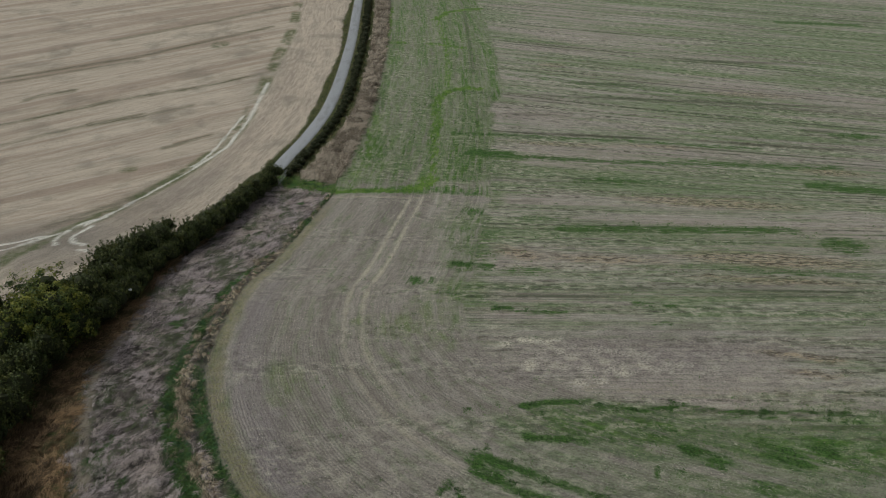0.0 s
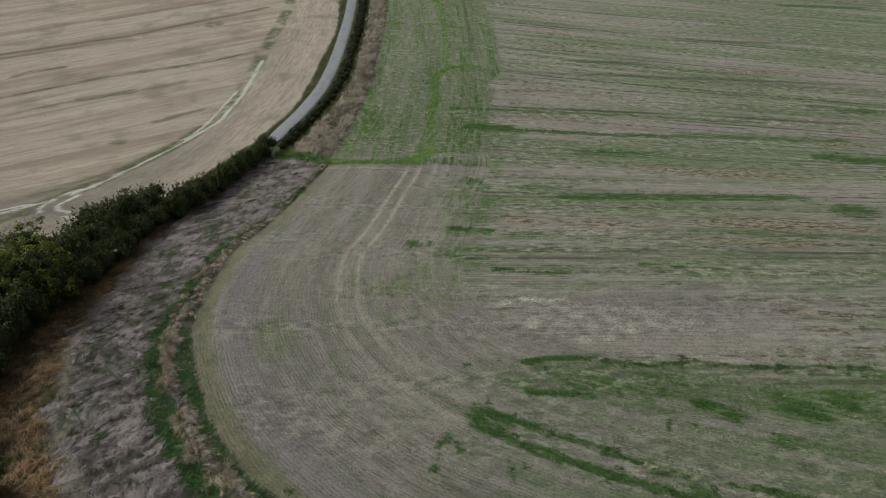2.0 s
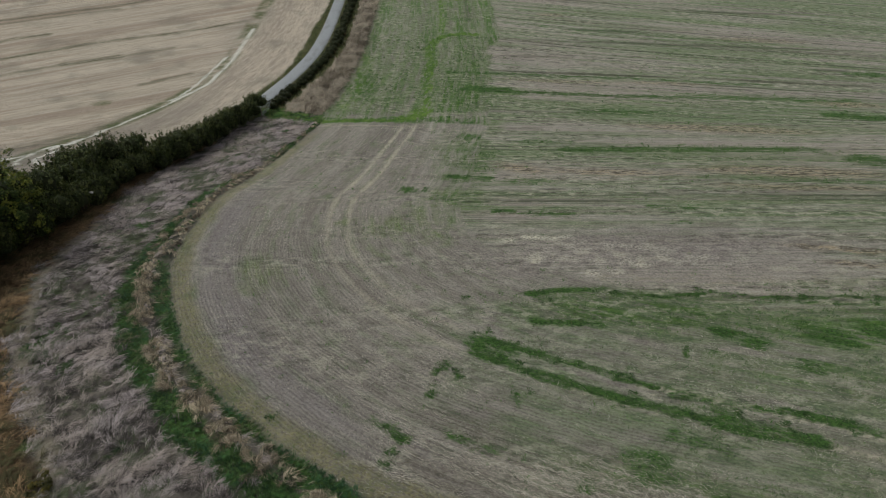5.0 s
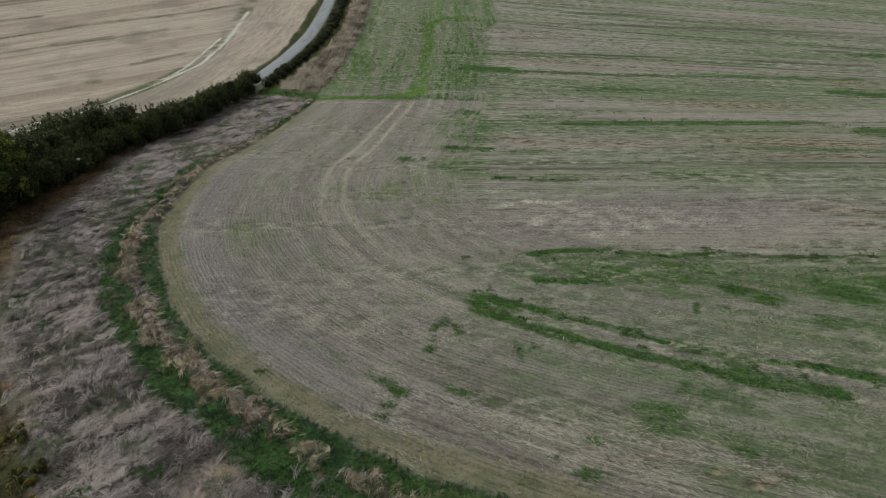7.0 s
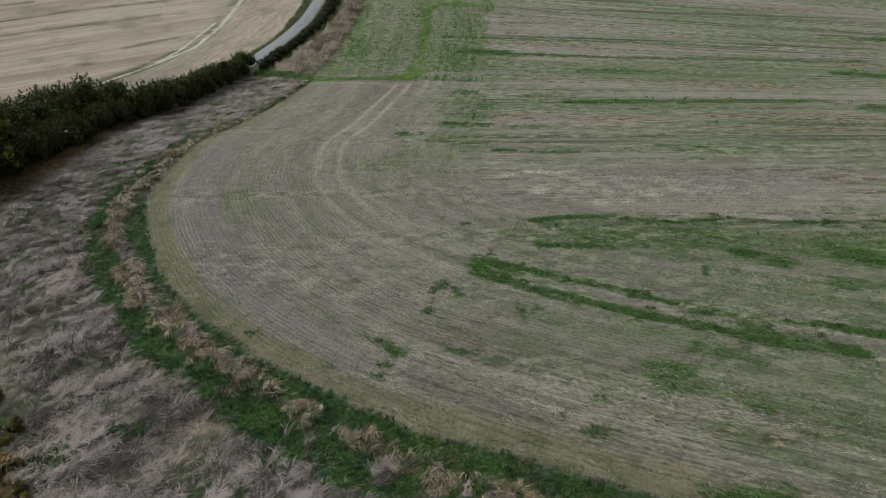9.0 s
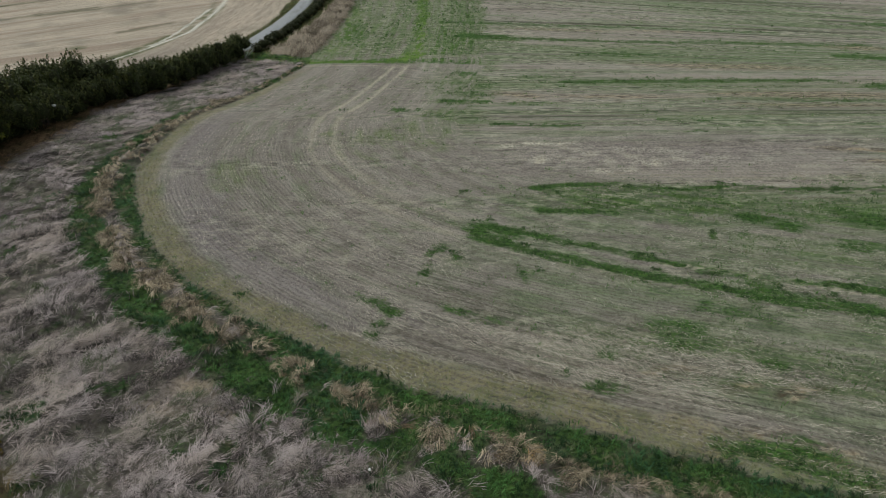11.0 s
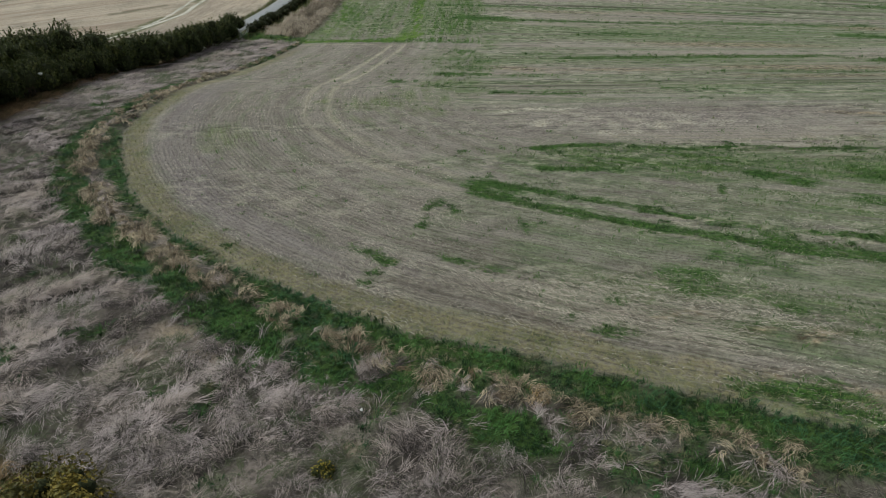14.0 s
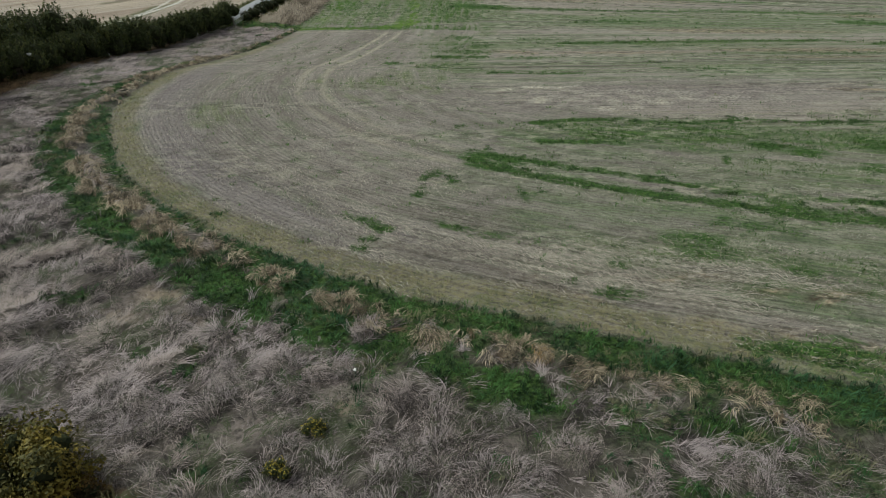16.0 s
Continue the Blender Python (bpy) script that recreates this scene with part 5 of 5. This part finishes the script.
    if blooms:
        q = c[rng.integers(0, lobes, blooms)]
        dd = rng.normal(0, 1, (blooms, 3))
        dd[:, 2] = np.abs(dd[:, 2]) + 0.2
        dd /= np.linalg.norm(dd, axis=1)[:, None]
        ob = new("blossom", leaves_mesh("blossom", q + dd * (r.mean() * 1.08), dd, np.full(blooms, leaf * 0.8), BLOOM, rng))
        ob.parent = root
        tagged(ob, "small yellow flowers")
    return root


def place_copy(ob, x, y, turn, scale, sink=0.05):
    c = copy_thing(ob, pose(x, y, float(land(x, y)) - sink, 0, 0, turn))
    c.scale = (scale, scale, scale)
    return c


def along(line, first, last, step):
    """Places every step metres along a line, between two heights of y, with the heading."""
    seg = np.diff(line, axis=0)
    way = np.concatenate([[0], np.cumsum(np.linalg.norm(seg, axis=1))])
    out = []
    for s in np.arange(0, way[-1], step):
        k = min(np.searchsorted(way, s, "right") - 1, len(seg) - 1)
        p = line[k] + seg[k] * (s - way[k]) / np.linalg.norm(seg[k])
        if last <= p[1] <= first:
            out.append((p[0], p[1], math.degrees(math.atan2(seg[k][1], seg[k][0]))))
    return out


HEDGE_LABEL = "dense dark green field hedge shrub beside the lane"
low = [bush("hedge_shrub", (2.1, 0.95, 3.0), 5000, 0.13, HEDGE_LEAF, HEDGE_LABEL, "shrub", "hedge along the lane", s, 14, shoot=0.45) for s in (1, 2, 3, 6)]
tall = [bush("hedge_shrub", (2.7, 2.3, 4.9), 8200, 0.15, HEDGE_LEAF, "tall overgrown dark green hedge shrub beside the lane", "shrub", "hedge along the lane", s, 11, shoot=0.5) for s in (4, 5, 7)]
rng = np.random.default_rng(5)
used = set()
for n, (x, y, a) in enumerate(along(HEDGE, 103, 24, 2.7)):
    nx, ny = -math.sin(radians(a)), math.cos(radians(a))
    big = 24 < y < 76
    kinds, off = (tall, 1.35) if big else (low, 0.7)
    if 49 < y < 80 and n % 2 == 0:
        bx, by = x - nx * 4.6, y - ny * 4.6
        place_copy(tall[(n // 2) % 3], bx, by, a + rng.uniform(-30, 30), rng.uniform(1.08, 1.3))
    k = n % len(kinds)
    ob = kinds[k]
    px, py = x - nx * off, y - ny * off
    scale = rng.uniform(0.86, 1.12) * (np.interp(y, [76, 102], [1.3, 1.1]) if not big else np.interp(y, [45, 55, 76], [1.0, 0.78, 0.72]))
    turn = a + (180 if rng.random() < 0.5 else 0) + rng.uniform(-12, 12)
    if ob.name in used:
        place_copy(ob, px, py, turn, scale)
    else:
        used.add(ob.name)
        ob.matrix_basis = pose(px, py, float(land(px, py)) - 0.05, 0, 0, turn)
        ob.scale = (scale, scale, scale)

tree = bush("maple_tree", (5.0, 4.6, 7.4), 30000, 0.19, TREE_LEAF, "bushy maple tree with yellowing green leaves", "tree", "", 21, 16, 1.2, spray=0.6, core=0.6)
tree.matrix_basis = pose(-42.0, 51.2, float(land(-42.0, 51.2)), 0, 0, 40)
sapling = bush("field_maple", (1.6, 1.5, 3.0), 3200, 0.18, TREE_LEAF, "small bright green maple at the hedge end", "tree", "", 22, 9, 0.5, spray=0.4)
sapling.matrix_basis = pose(-31.0, 27.9, float(land(-31.0, 27.9)), 0, 0, 0)

bramble = bush("bramble_bush", (2.2, 1.5, 1.5), 1500, 0.26, BRAMBLE_LEAF, "low dark bramble bush on the lane verge", "bush", "brambles along the lane", 38, 12, core=1.05)
first = True
for x, y, a in along(ROAD, 240, 106, 2.5):
    nx, ny = -math.sin(radians(a)), math.cos(radians(a))
    px, py = x + nx * 3.5, y + ny * 3.5
    if first:
        bramble.matrix_basis = pose(px, py, float(land(px, py)) - 0.1, 0, 0, a)
        first = False
    else:
        place_copy(bramble, px, py, a + rng.uniform(-20, 20) + 180 * (rng.random() < 0.5), rng.uniform(0.7, 1.15), 0.1)

THORN_LEAF = leaf_material("thorn_leaves", (0.036, 0.04, 0.012), (0.2, 0.175, 0.036), (0.29, 0.21, 0.035), 0.27)
RUSTY_LEAF = leaf_material("rusty_bramble_leaves", (0.04, 0.03, 0.014), (0.13, 0.085, 0.03), (0.24, 0.14, 0.03), 0.3)
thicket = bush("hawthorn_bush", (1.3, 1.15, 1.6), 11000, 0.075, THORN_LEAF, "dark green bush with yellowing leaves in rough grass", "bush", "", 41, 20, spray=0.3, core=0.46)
scrub = bush("bramble_bush", (1.1, 0.8, 0.75), 2600, 0.065, RUSTY_LEAF, "low rust-brown bramble beside the hawthorn bush", "bush", "", 43, 11)
scrub.matrix_basis = pose(-9.1, 10.3, float(land(-9.1, 10.3)) - 0.05, 0, 0, -15)
thicket.matrix_basis = pose(-10.5, 10.8, float(land(-10.5, 10.8)) - 0.1, 0, 0, 20)
thicket.scale = (1.2, 1.2, 1.15)
low_bramble = bush("bramble_bush", (1.1, 0.85, 0.6), 2600, 0.085, THORN_LEAF, "low ochre and dark green bramble at the hedge foot", "bush", "low brambles in the margin", 44, 11, spray=0.2, core=0.4)
low_bramble.matrix_basis = pose(-19.6, 19.9, float(land(-19.6, 19.9)) - 0.05, 0, 0, 30)
place_copy(low_bramble, -18.5, 18.2, 140, 0.85)
place_copy(low_bramble, -21.6, 22.4, 220, 0.9)
place_copy(low_bramble, -16.9, 16.4, 75, 0.75)
gorse = bush("gorse_bush", (0.34, 0.3, 0.6), 900, 0.05, GORSE_LEAF, "small gorse bush with yellow flowers in dry grass", "bush", "gorse in the rough grass", 42, 6, blooms=150)
gorse.matrix_basis = pose(-3.35, 12.5, float(ground_height(np.array([-3.35]), np.array([12.5]))[0]), 0, 0, 0)
place_copy(gorse, -4.05, 11.0, 130, 1.05)


# ---- gate ----
def field_gate(a, b):
    """A five-bar steel field gate from a to b, with its two posts."""
    za, zb = float(land(*a)), float(land(*b))
    length = math.hypot(b[0] - a[0], b[1] - a[1])
    m = pose(a[0], a[1], za, 0, 0, math.degrees(math.atan2(b[1] - a[1], b[0] - a[0])))
    gate = tagged(new("field_gate"), "galvanised steel five-bar field gate, closed", "gate")
    gate.matrix_basis = m
    for x in (0.12, length - 0.12):
        bm = bmesh.new()
        tube(bm, (x, 0, 0.14), (x, 0, 1.2), 0.026)
        part("gate_stile", bm, STEEL, gate)
    for z in (0.18, 0.36, 0.56, 0.82, 1.16):
        bm = bmesh.new()
        tube(bm, (0.12, 0, z), (length - 0.12, 0, z), 0.022)
        part("gate_bar", bm, STEEL, gate)
    for x in (0.14, length - 0.14):
        bm = bmesh.new()
        tube(bm, (x, 0.03, 0.2), (length * 0.5, 0.03, 1.14), 0.018)
        part("brace", bm, STEEL, gate)
    for p in (a, b):
        bm = bmesh.new()
        tube(bm, (0, 0, -0.4), (0, 0, 1.35), 0.1, 0.095, 10)
        me = bpy.data.meshes.new("gate_post")
        bm.to_mesh(me)
        bm.free()
        me.materials.append(POST_WOOD)
        ob = tagged(new("gate_post", me), "weathered round wooden gate post", "post", "gate posts")
        ob.matrix_basis = pose(p[0], p[1], float(land(*p)))


field_gate((-28.9, 102.0), (-28.2, 106.3))


# ---- tussocks, weeds and small things ----
def tussock(name, count, radius, height, material, label, category, group, seed, width=0.017, rise=0.6, lie=0.6):
    """One clump of grass, a low dome whose locks fall outwards and to the side where the wind has laid them."""
    g = np.random.default_rng(seed)
    lobes = 5
    at = np.stack([g.normal(0, 0.45, lobes), g.normal(0, 0.28, lobes)], 1) * radius
    fall = seed * 1.3 + g.normal(0, 0.9, lobes)
    which = g.integers(0, lobes, count)
    a = g.uniform(0, 2 * math.pi, count)
    q = np.sqrt(g.random(count))
    x, y = at[which, 0] + 0.5 * radius * q * np.cos(a), at[which, 1] + 0.42 * radius * q * np.sin(a)
    turn = fall[which] + g.normal(0, 0.45, count)
    turn = np.arctan2(np.sin(turn) * (0.4 + lie) + 0.55 * np.sin(a) * q, np.cos(turn) * (0.4 + lie) + 0.55 * np.cos(a) * q)
    dome = np.clip(1 - (x / radius) ** 2 - (y / radius) ** 2, 0, 1)
    tone = g.normal(0.45, 0.3, lobes)
    me = locks(name, x, y, height * 0.45 * dome * g.uniform(0.3, 1.0, count), turn, (g.normal(0, 0.7, lobes))[which] + g.normal(0, 0.3, count), height * g.uniform(0.9, 1.9, count),
               width * g.uniform(0.6, 1.3, count), height * rise * g.uniform(0.3, 1.1, count), material,
               np.clip(tone[which] + g.normal(0, 0.25, count), 0, 1), g.random(count), g)
    return tagged(new(name, me), label, category, group)


def sow(kinds, places, scales, seed):
    """Puts the first of each kind and then copies of them at the places."""
    g = np.random.default_rng(seed)
    xs, ys = np.array([p[0] for p in places]), np.array([p[1] for p in places])
    zs = ground_height(xs, ys)
    for n, (x, y, z) in enumerate(zip(xs, ys, zs)):
        ob = kinds[n % len(kinds)]
        if n >= len(kinds):
            ob = copy_thing(ob, Matrix())
        ob.matrix_basis = pose(x, y, float(z) - 0.02, 0, 0, g.uniform(0, 360))
        k = g.uniform(*scales)
        ob.scale = (k, k, k * g.uniform(0.85, 1.15))


g = np.random.default_rng(77)
ridge_at = []
for x, y, a in along(EDGE, 92, 11.5, 0.85):
    nx, ny = -math.sin(radians(a)), math.cos(radians(a))
    slim = float(np.interp(y, [13, 38, 55, 75, 98], [1.05, 1.0, 0.85, 0.6, 0.45]))
    if x < 15 and g.random() < (0.15 if y > 58 else 0.45 if y > 46 else 0.8 if y > 25 else 0.34):
        off = (g.normal(2.3, 0.22 if y > 24 else 0.42) - float(strip_shift(y))) * slim
        ridge_at.append((x - nx * off, y - ny * off))
sow([tussock("grass_tussock", 300, 0.5, 0.38, STRAW, "pale straw-coloured grass tussock on the margin ridge", "tussock", "tussocks on the margin", k, 0.0125, 0.75, 0.7) for k in (1, 2, 3, 4)],
    ridge_at, (0.65, 1.15), 5)
TUFTS = "dead tufts on the verge"
sow([tussock("straw_tuft", 300, 0.5, 0.22, STRAW, "collapsed tuft of pale dead grass in green verge", "tussock", TUFTS, k, 0.009, 0.7, 0.1) for k in (31, 32, 33)],
    [(-0.2, 17.1), (0.5, 16.8), (2.2, 16.5), (4.7, 15.2), (5.3, 14.8), (6.1, 14.5), (6.9, 14.2), (7.9, 13.9), (9.0, 13.7), (9.6, 13.4), (-3.6, 18.9), (-6.0, 20.3), (-1.8, 18.2), (10.8, 12.9)], (0.7, 1.2), 8)
sow([tussock("straw_tuft", 340, 0.4, 0.34, RUST_STEM, "tan and orange tuft of dead grass", "tussock", TUFTS, 34, 0.01, 0.8, 0.3)], [(3.5, 15.7)], (1.0, 1.01), 9)
rough_at = []
for _ in range(900):
    x, y = g.uniform(-36, 16), 9 + 60 * g.random() ** 1.6
    rough_at.append((x, y))
ra = np.array(rough_at)
zr = zones(ra[:, 0], ra[:, 1])
keep = (on_rough(zr, ra[:, 0], ra[:, 1]) > 0.5)
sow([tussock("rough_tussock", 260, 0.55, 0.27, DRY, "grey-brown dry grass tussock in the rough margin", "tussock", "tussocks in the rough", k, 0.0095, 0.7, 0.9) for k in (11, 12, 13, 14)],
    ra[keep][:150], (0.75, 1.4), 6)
weed_at = []
for points, half, power in GREEN_LINES + GREEN_FAR_LINES[1:6]:
    for (ax, ay), (bx, by) in zip(points[:-1], points[1:]):
        for k in np.arange(0, math.hypot(bx - ax, by - ay), 1.3 if power > 0.65 else 2.4):
            at = g.random()
            weed_at.append((ax + (bx - ax) * at + g.normal(0, 0.2), ay + (by - ay) * at + g.normal(0, 0.7 * half)))
sow([tussock("field_weed", 90, 0.45, 0.15, DARK_WEED, "dark green weed clump in the stubble", "weed", "weeds in the stubble", k, 0.03, 0.9, 0.2) for k in (21, 22, 23)],
    weed_at + [(-0.4, 29.4), (5.5, 20.4), (6.9, 19.4), (7.2, 19.1), (17.2, 33.4), (19.0, 33.4), (2.3, 40.8), (4.9, 41.4), (-2.5, 24.4), (-2.8, 23.6), (20.5, 40.9),
     (24.3, 56.0), (6.8, 57.8), (7.6, 57.7), (-3.1, 65.2), (2.6, 35.9), (3.6, 36.1), (-10.2, 27.6), (12.3, 29.0), (5.8, 29.4), (1.2, 31.6)], (0.4, 0.95), 7)

bm = bmesh.new()
bmesh.ops.create_icosphere(bm, subdivisions=2, radius=0.07)
for v in bm.verts:
    v.co *= 0.75 + 0.5 * noise.noise(v.co * 21)
    v.co.z *= 0.6
me = bpy.data.meshes.new("litter")
bm.to_mesh(me)
bm.free()
me.materials.append(PLASTIC)
litter = tagged(new("litter", me), "crumpled scrap of white plastic in dry grass", "litter")
litter.matrix_basis = pose(-2.45, 15.2, float(ground_height(np.array([-2.45]), np.array([15.2]))[0]) + 0.22)

bag = copy_thing(litter, pose(-36.3, 60.6, float(land(-36.3, 60.6)) + 2.3))
bag.scale = (4.0, 2.5, 3.5)
tagged(bag, "torn white plastic bag caught in the hedge", "litter")
